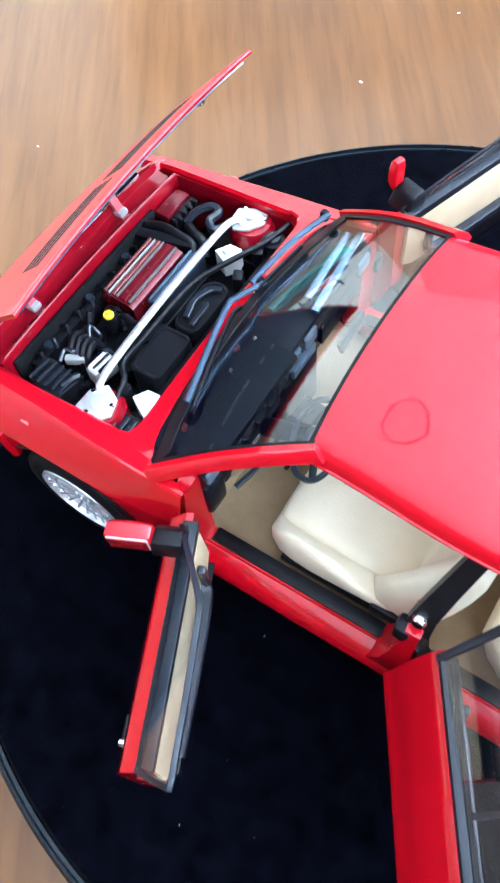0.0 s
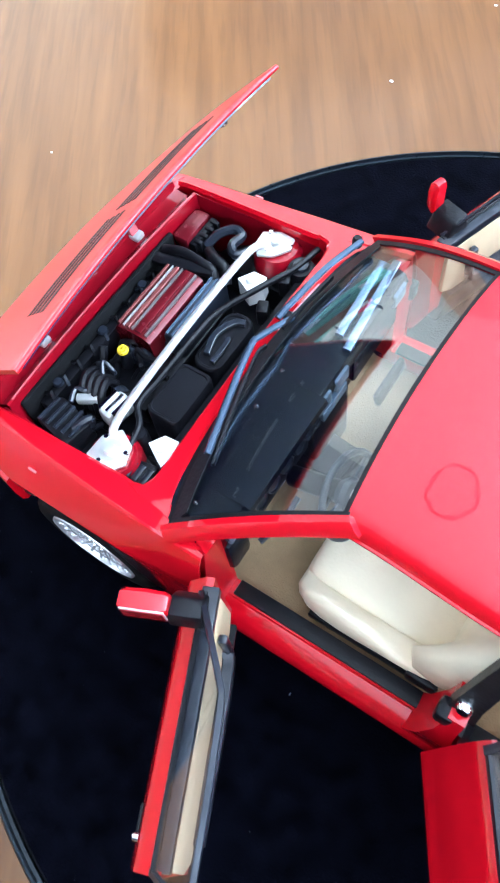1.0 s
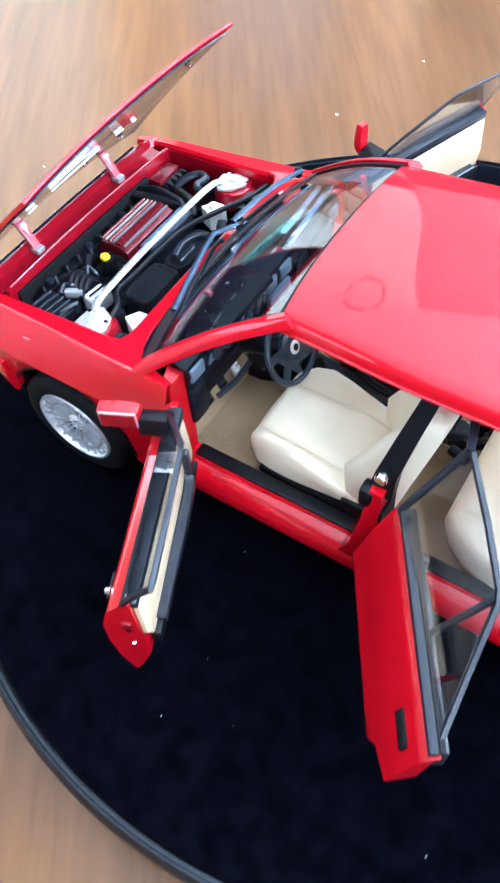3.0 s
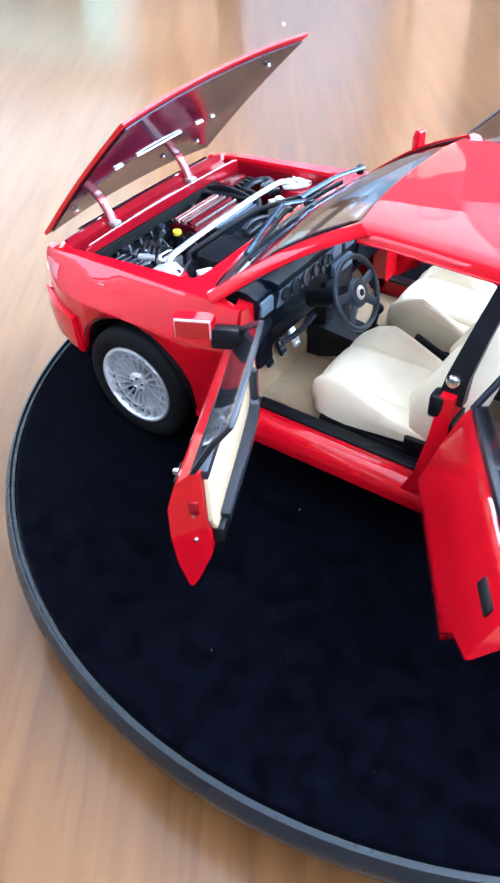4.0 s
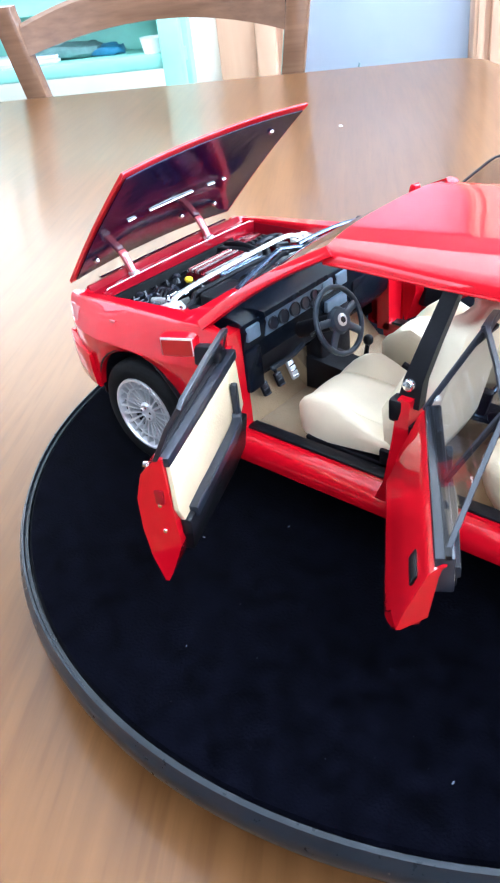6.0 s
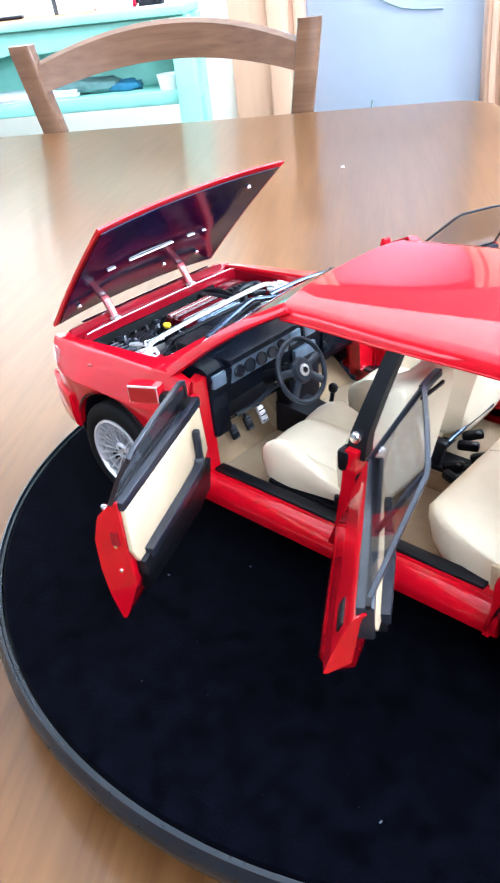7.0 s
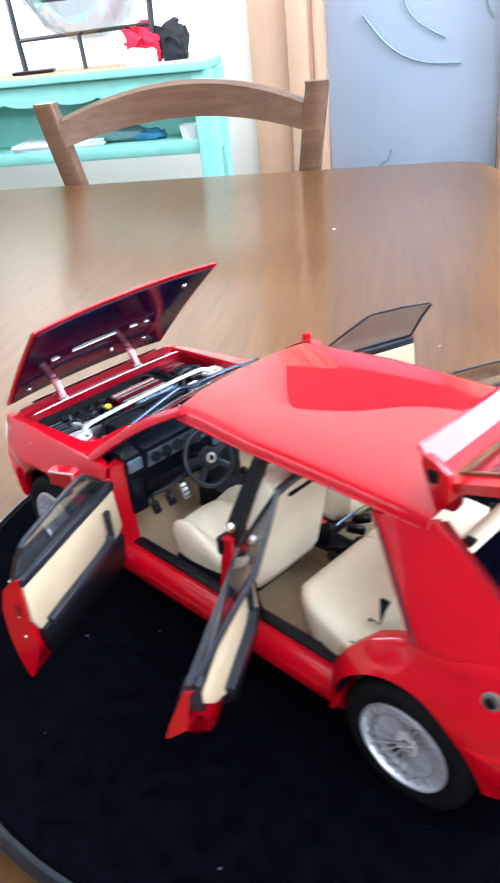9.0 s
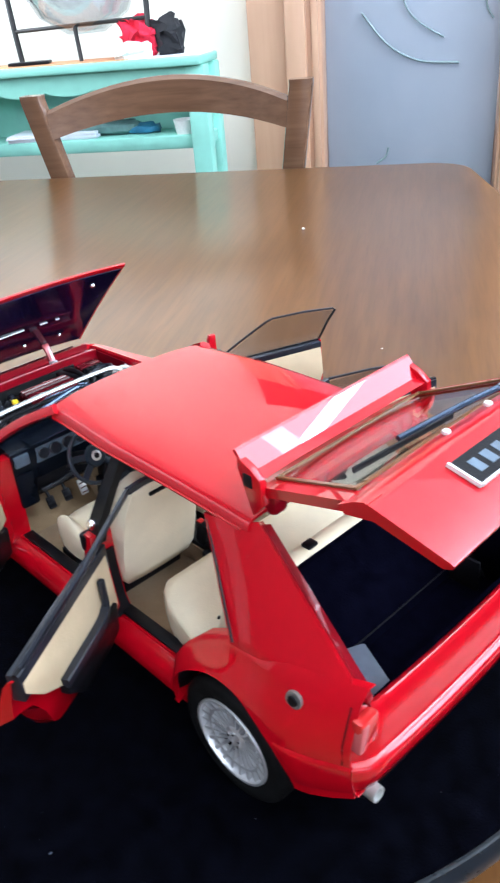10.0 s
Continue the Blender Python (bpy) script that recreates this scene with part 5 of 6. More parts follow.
part("wiper_blade", bar([tg(0.525, 0.05, 0.035), tg(0.455, -0.42, 0.035)], 0.010, 0.022), BLACK, rw)
part("wiper_boss", ring_bm(tg(0.585, 0.30, 0.03), (-GZ, 0, GX), [(0, 0.03), (0.02, 0.028), (0.026, 0), (0, 0)], 14), CHROME, rw)
for y in (-0.1, 0.16):
    part("washer_jet", pad(tg(0.60, y, 0.03), (0.03, 0.03, 0.02), 0.7, 6), WHITE, gate)
# spoiler standing over the upper edge
sp = []
for y in np.linspace(-0.52, 0.52, 15):
    e = (y / 0.52) ** 2
    sp.append([tg(-0.006, y, 0.160), tg(0.006, y, 0.170), tg(0.0125, y, 0.160), tg(0.040, y, 0.070), tg(0.080, y, 0.040), tg(0.06, y, 0.035), tg(0.035, y, 0.07), tg(0.005, y, 0.13)])
part("spoiler", loft(sp), RED, gate, "red roof spoiler", sharp=12)
for s in (-1, 1):
    part("spoiler_end", prism([(-0.02, -0.10), (0.06, -0.06), (0.09, 0.04), (0.06, 0.09), (0.01, 0.14), (-0.01, 0.10)], lambda a, y, p: tg(a, y, p), s * 0.490, s * 0.525, 0.006), RED, gate)
    part("spoiler_slot", box((0, 0, 0), (0.05, 0.04, 0.06), 0.01), BLACK, gate).matrix_local = Matrix.Translation(tg(0.025, s * 0.51, 0.045) * S)
    part("tailgate_hinge", box((HX + 0.01, s * 0.40, HZ - 0.075), (0.07, 0.08, 0.14), 0.02), RED_SHADE, car)

# ---- wheels ----


def build_wheel(xc, s):
    y0 = s * 0.70
    ax = (0, s, 0)
    w = part("wheel", ring_bm((xc, y0, 0.295), ax, [(0.0, 0.072), (0.045, 0.075), (0.058, 0.066), (0.062, 0.035), (0, 0.03)], 24), RIM, car, "silver multi-spoke wheel")
    part("tyre", ring_bm((xc, y0, 0.295), ax, [(0.198, -0.09), (0.262, -0.095), (0.288, -0.08), (0.295, -0.06), (0.295, 0.06), (0.290, 0.078), (0.270, 0.093), (0.240, 0.097), (0.212, 0.094), (0.199, 0.084), (0.195, 0.0), (0.198, -0.09)], 48), RUBBER, w, "black low-profile tyre")
    part("rim", ring_bm((xc, y0, 0.295), ax, [(0.203, 0.088), (0.200, 0.098), (0.190, 0.098), (0.184, 0.086), (0.184, 0.06), (0.200, 0.06), (0.203, 0.088)], 48), RIM, w)
    part("barrel", ring_bm((xc, y0, 0.295), ax, [(0.183, 0.062), (0.178, -0.08), (0.198, -0.08), (0.198, 0.06), (0.183, 0.062)], 40), RUBBER, w)
    part("brake_disc", ring_bm((xc, y0, 0.295), ax, [(0, 0.015), (0.178, 0.015), (0.178, -0.01), (0, -0.01)], 28), RUBBER, w)
    part("spoke_ring", ring_bm((xc, y0, 0.295), ax, [(0.136, 0.078), (0.147, 0.080), (0.148, 0.05), (0.135, 0.05), (0.136, 0.078)], 40), RIM, w)
    n = 22
    for j in range(n):
        a = 2 * math.pi * j / n
        ca, sa = math.cos(a), math.sin(a)
        part("spoke", loft([[(xc + r * ca - o * sa, y0 + s * h, 0.295 + r * sa + o * ca) for o, h in ((-wd, h0 - 0.03), (wd, h0 - 0.03), (wd * 0.75, h0), (-wd * 0.75, h0))] for r, wd, h0 in ((0.05, 0.0045, 0.066), (0.075, 0.006, 0.070), (0.115, 0.0065, 0.076), (0.138, 0.0072, 0.078), (0.150, 0.0085, 0.080), (0.186, 0.0100, 0.088))]), RIM, w)
    for j in range(5):
        a = 2 * math.pi * (j + 0.25) / 5
        part("wheel_bolt", ring_bm((xc + 0.032 * math.cos(a), y0 + s * 0.074, 0.295 + 0.032 * math.sin(a)), ax, [(0, 0.008), (0.007, 0.007), (0.008, 0), (0, 0)], 8), CHROME, w)
    return w


for s in (-1, 1):
    for xc in WX:
        build_wheel(xc, s)

# ---- engine bay ----


def block(name, x0, x1, y0, y1, z0, z1, mat, label="", bev=0.012, turn=None, parent=None):
    return part(name, box(((x0 + x1) / 2, (y0 + y1) / 2, (z0 + z1) / 2), (x1 - x0, y1 - y0, z1 - z0), bev, turn), mat, parent or car, label)


# strut brace
brace = part("strut_brace", tube([(-1.205, -0.50, 0.80), (-1.235, -0.42, 0.815), (-1.25, 0.0, 0.822), (-1.245, 0.42, 0.822), (-1.215, 0.51, 0.81)], 0.017, 10, 0.8, 5), SILVER, car, "silver strut brace bar")
for s, pts in ((-1, [(-1.255, -0.60), (-1.25, -0.51), (-1.20, -0.455), (-1.13, -0.49), (-1.105, -0.565), (-1.14, -0.615), (-1.21, -0.625)]), (1, [(-1.26, 0.50), (-1.265, 0.57), (-1.20, 0.605), (-1.13, 0.60), (-1.115, 0.545), (-1.16, 0.48), (-1.22, 0.455)])):
    pl = part("brace_plate", prism(pts, lambda u, v, z: (u, z, v), 0.785, 0.802, 0.005), SILVER, brace, "silver strut tower plate")
    part("tower", ring_bm((-1.18, s * 0.545, 0.70), (0, 0, 1), [(0, 0.085), (0.085, 0.082), (0.10, 0.06), (0.105, 0), (0, 0)], 24), RED_SHADE, car, "red strut tower")
    part("tower_nut", ring_bm((-1.185, s * 0.545, 0.80), (0, 0, 1), [(0, 0.022), (0.02, 0.02), (0.024, 0.004), (0.045, 0.003), (0.048, 0), (0, 0)], 14), SILVER, brace)
    for a in (20, 140, 260):
        part("plate_bolt", ring_bm((-1.185 + 0.06 * math.cos(radians(a)), s * 0.545 + 0.055 * math.sin(radians(a)), 0.80), (0, 0, 1), [(0, 0.012), (0.009, 0.01), (0.011, 0), (0, 0)], 8), CHROME, brace)
# cam cover, lengthwise stripes
cover = part("cam_cover", loft([[(x, y, z) for x, z in ((-1.548, 0.60), (-1.545, 0.735), (-1.515, 0.757), (-1.41, 0.754), (-1.375, 0.735), (-1.37, 0.60))] for y in (-0.082, -0.07, 0.27, 0.282)]), CAM_RED, car, "dark red cam cover with silver fins")
for x, w, m in ((-1.530, 0.012, CAM_TAN), (-1.508, 0.006, SILVER), (-1.488, 0.016, CAM_TAN), (-1.466, 0.007, CAP), (-1.436, 0.030, CAM_RED), (-1.398, 0.010, CAP)):
    part("cover_fin", bar([(x, -0.07, 0.760), (x, 0.272, 0.760)], w, 0.014), m, cover)
block("rear_cam_cover", -1.362, -1.275, -0.02, 0.32, 0.6, 0.742, TRIM, "dark grey rear cam cover", 0.02)
for x in (-1.345, -1.32, -1.295):
    part("plug_cover", bar([(x, -0.01, 0.742), (x, 0.31, 0.742)], 0.010, 0.014), SATIN if x < -1.31 else GREY, car)
block("engine_block", -1.54, -1.26, -0.30, 0.32, 0.5, 0.63, BLACK, "", 0.03)
cap = part("oil_cap", ring_bm((-1.438, -0.166, 0.752), (0.1, 0, 1), [(0, 0.010), (0.011, 0.010), (0.014, 0.016), (0.021, 0.014), (0.0235, 0.004), (0.018, 0.0), (0.016, -0.012), (0, -0.012)], 18), YELLOW, car, "yellow oil filler cap")
part("cap_grip", box((-1.436, -0.166, 0.766), (0.008, 0.026, 0.010), 0.003), YELLOW, cap)
part("filler_neck", ring_bm((-1.440, -0.166, 0.66), (0.1, 0, 1), [(0, 0.085), (0.020, 0.085), (0.024, 0.06), (0.026, 0), (0, 0)], 14), BLACK, cap)
# red tank and its bracket
block("red_tank", -1.615, -1.535, 0.40, 0.575, 0.66, 0.762, CAM_RED, "red tank beside the radiator", 0.014)
block("tank_bracket", -1.53, -1.495, 0.40, 0.57, 0.64, 0.755, BLACK, "", 0.01)
for j in range(4):
    block("bracket_lug", -1.515, -1.475, 0.415 + 0.04 * j, 0.435 + 0.04 * j, 0.70, 0.762, BLACK, "", 0.005)
# radiator and front pieces
block("radiator", -1.628, -1.606, -0.56, 0.40, 0.5, 0.775, RUBBER, "black radiator", 0.008)
shroud = block("fan_shroud", -1.604, -1.556, -0.50, 0.24, 0.5, 0.715, BLACK, "black ribbed fan shroud", 0.012)
for j in range(9):
    y = -0.46 + 0.082 * j
    part("shroud_rib", bar([(-1.60, y, 0.72), (-1.578, y + 0.01, 0.735), (-1.556, y, 0.70)], 0.014, 0.016), TRIM if j % 3 == 1 else BLACK, shroud)
for y in (-0.40, -0.12, 0.14):
    part("shroud_cap", ring_bm((-1.582, y, 0.728), (0.1, 0, 1), [(0, 0.016), (0.018, 0.014), (0.022, 0.0), (0, 0)], 12), TRIM, shroud)
part("radiator_hose", tube([(-1.60, 0.32, 0.755), (-1.52, 0.34, 0.765), (-1.42, 0.335, 0.76), (-1.36, 0.33, 0.745), (-1.33, 0.29, 0.70)], 0.023, 10, smooth=5), BLACK, car)
part("intake_rail", bar([(-1.615, 0.27, 0.75), (-1.45, 0.30, 0.755), (-1.35, 0.33, 0.75)], 0.05, 0.03, smooth=4), BLACK, car)
part("loop_hose", tube([(-1.47, 0.44, 0.73), (-1.44, 0.50, 0.76), (-1.39, 0.545, 0.77), (-1.345, 0.53, 0.768), (-1.355, 0.47, 0.765), (-1.315, 0.44, 0.76), (-1.28, 0.50, 0.75)], 0.020, 8, smooth=6), TRIM, car, "dark looped hose")
part("air_hose", tube([(-1.44, 0.42, 0.73), (-1.38, 0.38, 0.755), (-1.33, 0.37, 0.74), (-1.30, 0.33, 0.70)], 0.026, 10, smooth=5), BLACK, car)
part("brake_pipe", tube([(-1.02, 0.60, 0.80), (-1.05, 0.47, 0.80), (-1.12, 0.32, 0.80), (-1.20, 0.15, 0.79), (-1.215, 0.0, 0.79), (-1.22, -0.20, 0.785), (-1.225, -0.33, 0.78), (-1.17, -0.40, 0.78), (-1.15, -0.47, 0.775), (-1.12, -0.56, 0.77)], 0.013, 8, smooth=6), BLACK, car, "dark pipe along the brace")
# air boxes behind the brace


def lid(name, pts, z0, z1, mat, label="", inset=0.02):
    cx, cy = sum(p[0] for p in pts) / len(pts), sum(p[1] for p in pts) / len(pts)

    def shr(k, z):
        return [(lerp(x, cx, k), lerp(y, cy, k), z) for x, y in pts]

    return part(name, loft([shr(0, z0), shr(0, z1 - 0.008), shr(0.05, z1), shr(0.12, z1), shr(0.15, z1 - 0.006), shr(0.98, z1 - 0.006)]), mat, car, label)


def rounded(x0, x1, y0, y1, r, k=4):
    out = []
    for cx, cy, a0 in ((x1 - r, y1 - r, 0), (x0 + r, y1 - r, 90), (x0 + r, y0 + r, 180), (x1 - r, y0 + r, 270)):
        for j in range(k + 1):
            a = radians(a0 + 90 * j / k)
            out.append((cx + r * math.cos(a), cy + r * math.sin(a)))
    return out


lid("air_box", rounded(-1.19, -1.045, -0.345, -0.10, 0.03), 0.60, 0.79, BLACK, "black air box lid")
lid("air_box", rounded(-1.175, -1.05, -0.085, 0.20, 0.05), 0.60, 0.775, BLACK, "black moulded cover")
part("cover_rib", bar([(-1.13, -0.03, 0.785), (-1.15, 0.06, 0.787), (-1.12, 0.14, 0.785), (-1.08, 0.16, 0.785)], 0.025, 0.02, smooth=5), TRIM, car)
part("cover_rib", bar([(-1.09, -0.05, 0.785), (-1.09, 0.05, 0.787), (-1.10, 0.07, 0.785)], 0.02, 0.018, smooth=4), TRIM, car)
block("bulkhead_tray", -1.04, -0.965, -0.5, 0.5, 0.6, 0.76, BLACK, "", 0.02)
part("wiper_motor", ring_bm((-1.04, 0.50, 0.72), (0, 0, 1), [(0, 0.07), (0.05, 0.065), (0.062, 0.04), (0.065, -0.1), (0, -0.1)], 20), BLACK, car)
part("motor_cap", ring_bm((-1.04, 0.50, 0.79), (0, 0, 1), [(0, 0.012), (0.03, 0.01), (0.034, 0), (0, 0)], 16), TRIM, car)
for y in (0.26, 0.42):
    block("relay", -1.09, -1.045, y - 0.03, y + 0.03, 0.70, 0.79, BLACK, "", 0.008, (0, 0, 25))
# white reservoir and bottle
res = part("fluid_reservoir", loft([[(x, y, z) for x, y in ((-1.235, 0.335), (-1.195, 0.395), (-1.135, 0.395), (-1.125, 0.35), (-1.165, 0.30))] for z in (0.68, 0.765, 0.775)]), WHITE, car, "white fluid reservoir")
part("reservoir_cap", ring_bm((-1.18, 0.355, 0.775), (0, 0, 1), [(0, 0.02), (0.02, 0.018), (0.022, 0), (0, 0)], 12), WHITE, res)
bot = part("washer_bottle", loft([[(x, y, z) for x, y in ((-1.095, -0.445), (-1.06, -0.39), (-1.005, -0.385), (-0.985, -0.44), (-1.0, -0.50))] for z in (0.62, 0.77, 0.782)]), WHITE, car, "white washer bottle")
part("bottle_cap", ring_bm((-1.045, -0.44, 0.78), (0, 0, 1), [(0, 0.014), (0.02, 0.012), (0.022, 0), (0, 0)], 12), WHITE, bot)
block("fuse_box", -1.12, -1.01, -0.595, -0.50, 0.62, 0.755, BLACK, "black fuse box", 0.012, (0, 0, 8))
for j in range(3):
    block("fuse_lug", -1.11 + 0.035 * j, -1.085 + 0.035 * j, -0.585, -0.52, 0.75, 0.768, TRIM, "", 0.004)
part("round_filter", ring_bm((-1.155, -0.425, 0.74), (0, 0, 1), [(0, 0.03), (0.025, 0.03), (0.03, 0.02), (0.032, -0.1), (0, -0.1)], 16), BLACK, car)
# ribbed battery tray at the corner
bat = block("battery_cover", -1.545, -1.365, -0.585, -0.455, 0.6, 0.735, BLACK, "black ribbed battery cover", 0.012, (0, 0, -12))
for j in range(5):
    part("cover_rib", bar([(-1.535 + 0.038 * j, -0.565, 0.742), (-1.525 + 0.038 * j, -0.455, 0.742)], 0.012, 0.014), TRIM, bat)
# turbo and intake pipes
for j in range(4):
    part("intake_runner", tube([(-1.50 + 0.03 * j, -0.24 - 0.01 * j, 0.68), (-1.50 + 0.03 * j, -0.31, 0.745), (-1.48 + 0.03 * j, -0.37, 0.735), (-1.46 + 0.03 * j, -0.40, 0.66)], 0.017, 8, smooth=5), BLACK, car, "black intake runner")
block("runner_bracket", -1.485, -1.385, -0.41, -0.375, 0.70, 0.742, SILVER, "silver bracket", 0.01, (0, 0, 30))
tb = part("throttle_body", box((-1.315, -0.375, 0.72), (0.075, 0.12, 0.09), 0.02, (0, 0, -12)), SILVER, car, "silver throttle body")
for j in range(3):
    part("throttle_fin", bar([(-1.345 + 0.03 * j, -0.42, 0.77), (-1.335 + 0.03 * j, -0.33, 0.77)], 0.012, 0.02), CHROME, tb)
rnd = random.Random(11)
for j in range(16):
    x0, y0 = rnd.uniform(-1.55, -1.30), rnd.uniform(-0.45, -0.08)
    pts = [(x0, y0, rnd.uniform(0.6, 0.7))]
    for i in range(3):
        pts.append((pts[-1][0] + rnd.uniform(-0.07, 0.07), pts[-1][1] + rnd.uniform(-0.07, 0.07), min(0.745, max(0.58, pts[-1][2] + rnd.uniform(-0.05, 0.07)))))
    part("engine_hose", tube(pts, rnd.uniform(0.008, 0.02), 7, smooth=4), BLACK if j % 3 else TRIM, car)
for j in range(6):
    x0, y0 = rnd.uniform(-1.54, -1.34), rnd.uniform(-0.42, -0.1)
    part("engine_fitting", ring_bm((x0, y0, 0.68), (rnd.uniform(-0.5, 0.5), rnd.uniform(-0.5, 0.5), 1), [(0, 0.05), (0.018, 0.045), (0.022, 0.03), (0.03, 0.02), (0.032, -0.03), (0, -0.03)], 12), TRIM if j % 2 else BLACK, car)

# ---- dashboard ----
prof = [(-0.94, 0.70), (-0.93, 0.85), (-0.80, 0.872), (-0.69, 0.872), (-0.645, 0.855), (-0.63, 0.82), (-0.655, 0.72), (-0.66, 0.66), (-0.67, 0.56), (-0.72, 0.50), (-0.86, 0.50)]
dash = part("dashboard", loft([[(x, y, z) for x, z in prof] for y in np.linspace(-0.615, 0.615, 9)]), DASH, car, "blue-black dashboard")
part("binnacle", loft([[(x, y, z) for x, z in ((-0.80, 0.868), (-0.66, 0.888), (-0.612, 0.882), (-0.605, 0.86), (-0.64, 0.84), (-0.66, 0.74), (-0.80, 0.74))] for y in (-0.50, -0.49, -0.03, -0.02)]), DASH, dash, "instrument binnacle")
part("gauge_panel", loft([[(x, y, z) for x, z in ((-0.632, 0.848), (-0.622, 0.85), (-0.642, 0.745), (-0.652, 0.745))] for y in (-0.47, -0.05)]), GAUGE, dash, "pale blue-grey instrument panel")
for j, (y, r, z) in enumerate(((-0.43, 0.032, 0.80), (-0.355, 0.036, 0.80), (-0.27, 0.036, 0.80), (-0.19, 0.032, 0.80), (-0.12, 0.026, 0.815), (-0.12, 0.022, 0.768), (-0.075, 0.02, 0.80))):
    part("gauge", ring_bm((-0.616 - 0.020 * (0.85 - z) / 0.1, y, z), (1, 0, 0.18), [(0, 0.006), (r * 0.85, 0.006), (r * 0.9, 0.012), (r, 0.010), (r, 0), (0, 0)], 20), TRIM, dash, "round dark dial")
for y in (-0.56, 0.0, 0.12, 0.55):
    v = block("air_vent", -0.655, -0.625, y - 0.045, y + 0.045, 0.77, 0.84, GAUGE, "", 0.008, None, dash)
block("radio", -0.665, -0.635, 0.0, 0.17, 0.66, 0.72, GAUGE, "grey radio front", 0.006, None, dash)
block("console_face", -0.75, -0.64, -0.06, 0.20, 0.30, 0.66, BLACK, "", 0.02, None, dash)
block("glove_box", -0.668, -0.645, 0.24, 0.58, 0.60, 0.74, DASH, "", 0.01, None, dash)
block("lower_pod", -0.72, -0.64, -0.615, -0.50, 0.50, 0.72, DASH, "blue-black lower dash pod", 0.02, None, dash)
block("knee_panel", -0.74, -0.66, -0.50, -0.06, 0.55, 0.66, BLACK, "", 0.02, None, dash)
part("dash_handle", bar([(-0.60, -0.50, 0.60), (-0.57, -0.40, 0.62), (-0.56, -0.30, 0.65)], 0.02, 0.02, smooth=4), TRIM, dash)
# Two blue strips stand in for sky reflected on the black dash.
for p0, p1 in (((-0.692, 0.63, 0.879), (-0.655, 0.19, 0.879)), ((-0.735, 0.60, 0.884), (-0.71, 0.23, 0.884))):
    part("dash_sky_streak", bar([p0, p1], 0.030, 0.018), SATIN, dash, "bluish strip standing in for sky reflected on the dashboard top")
# steering wheel
SC_ = Vector((-0.381, -0.253, 0.791))
SAX = Vector((0.914, 0, 0.405)).normalized()
SUP, SRT = Vector((-0.405, 0, 0.914)), Vector((0, 1, 0))
sw = part("steering_wheel", ring_bm(SC_, SAX, [(0.152 + 0.0125 * math.cos(a), 0.0125 * math.sin(a)) for a in [2 * math.pi * i / 10 for i in range(11)]], 40), GRIP, car, "dark steering wheel tinted blue for sky highlights")
part("wheel_hub", ring_bm(SC_, SAX, [(0, 0.02), (0.055, 0.018), (0.065, 0.0), (0.05, -0.03), (0, -0.03)], 24), GRIP, sw)
part("badge", ring_bm(SC_ + SAX * 0.018, SAX, [(0, 0.006), (0.022, 0.006), (0.030, 0.002), (0.030, -0.004), (0, -0.004)], 20), SILVER, sw, "silver hub badge")
part("badge_shield", ring_bm(SC_ + SAX * 0.0245, SAX, [(0, 0.002), (0.015, 0.002), (0.017, 0), (0, 0)], 6), BLACK, sw)
for a in (12, 168, 222, 318):
    d = SRT * math.cos(radians(a)) + SUP * math.sin(radians(a))
    part("wheel_spoke", bar([SC_ + d * 0.04, SC_ + d * 0.10 - SAX * 0.002, SC_ + d * 0.145], 0.036, 0.012, SAX), GRIP, sw)
part("steering_column", tube([SC_ - SAX * 0.02, SC_ - SAX * 0.25], 0.04, 12), BLACK, car)
for s in (-1, 1):
    part("column_stalk", tube([SC_ - SAX * 0.07, SC_ - SAX * 0.05 + SRT * s * 0.15], 0.009, 8), BLACK, car)
# pedals
for y, m in ((-0.40, BLACK), (-0.29, BLACK), (-0.18, SILVER)):
    p = part("pedal", box((-0.745, y, 0.40), (0.02, 0.05, 0.075 if m is BLACK else 0.10), 0.008, (0, -25, 0)), m, car, "metal accelerator pedal" if m is SILVER else "black pedal")
    part("pedal_arm", tube([(-0.755, y, 0.42), (-0.83, y, 0.56)], 0.010, 8), BLACK, p)
    for j in range(3):
        part("pedal_rib", bar([(-0.736 - 0.012 * (j - 1), y - 0.02, 0.40 + 0.026 * (j - 1)), (-0.736 - 0.012 * (j - 1), y + 0.02, 0.40 + 0.026 * (j - 1))], 0.008, 0.008), TRIM if m is BLACK else CHROME, p)
# tunnel, lever, handbrake
tun = part("centre_console", loft([[(x, -0.085 * w, 0.27), (x, -0.075 * w, z), (x, 0.075 * w, z), (x, 0.085 * w, 0.27)] for x, z, w in ((-0.72, 0.44, 1.2), (-0.55, 0.42, 1.1), (-0.30, 0.385, 1.0), (0.40, 0.37, 0.9))]), BLACK, car, "black centre console")
part("gear_gaiter", ring_bm((-0.42, 0.0, 0.40), (0.1, 0, 1), [(0, 0.08), (0.02, 0.08), (0.05, 0.02), (0.06, 0), (0, 0)], 16), BLACK, tun)
part("gear_lever", tube([(-0.42, 0, 0.45), (-0.40, 0, 0.56)], 0.012, 8), BLACK, tun)
part("gear_knob", pad((-0.398, 0, 0.575), (0.05, 0.05, 0.055), 0.9, 8), BLACK, tun)
part("handbrake", tube([(0.02, 0.0, 0.40), (-0.16, 0.0, 0.475), (-0.20, 0.0, 0.49)], 0.018, 8), BLACK, tun)


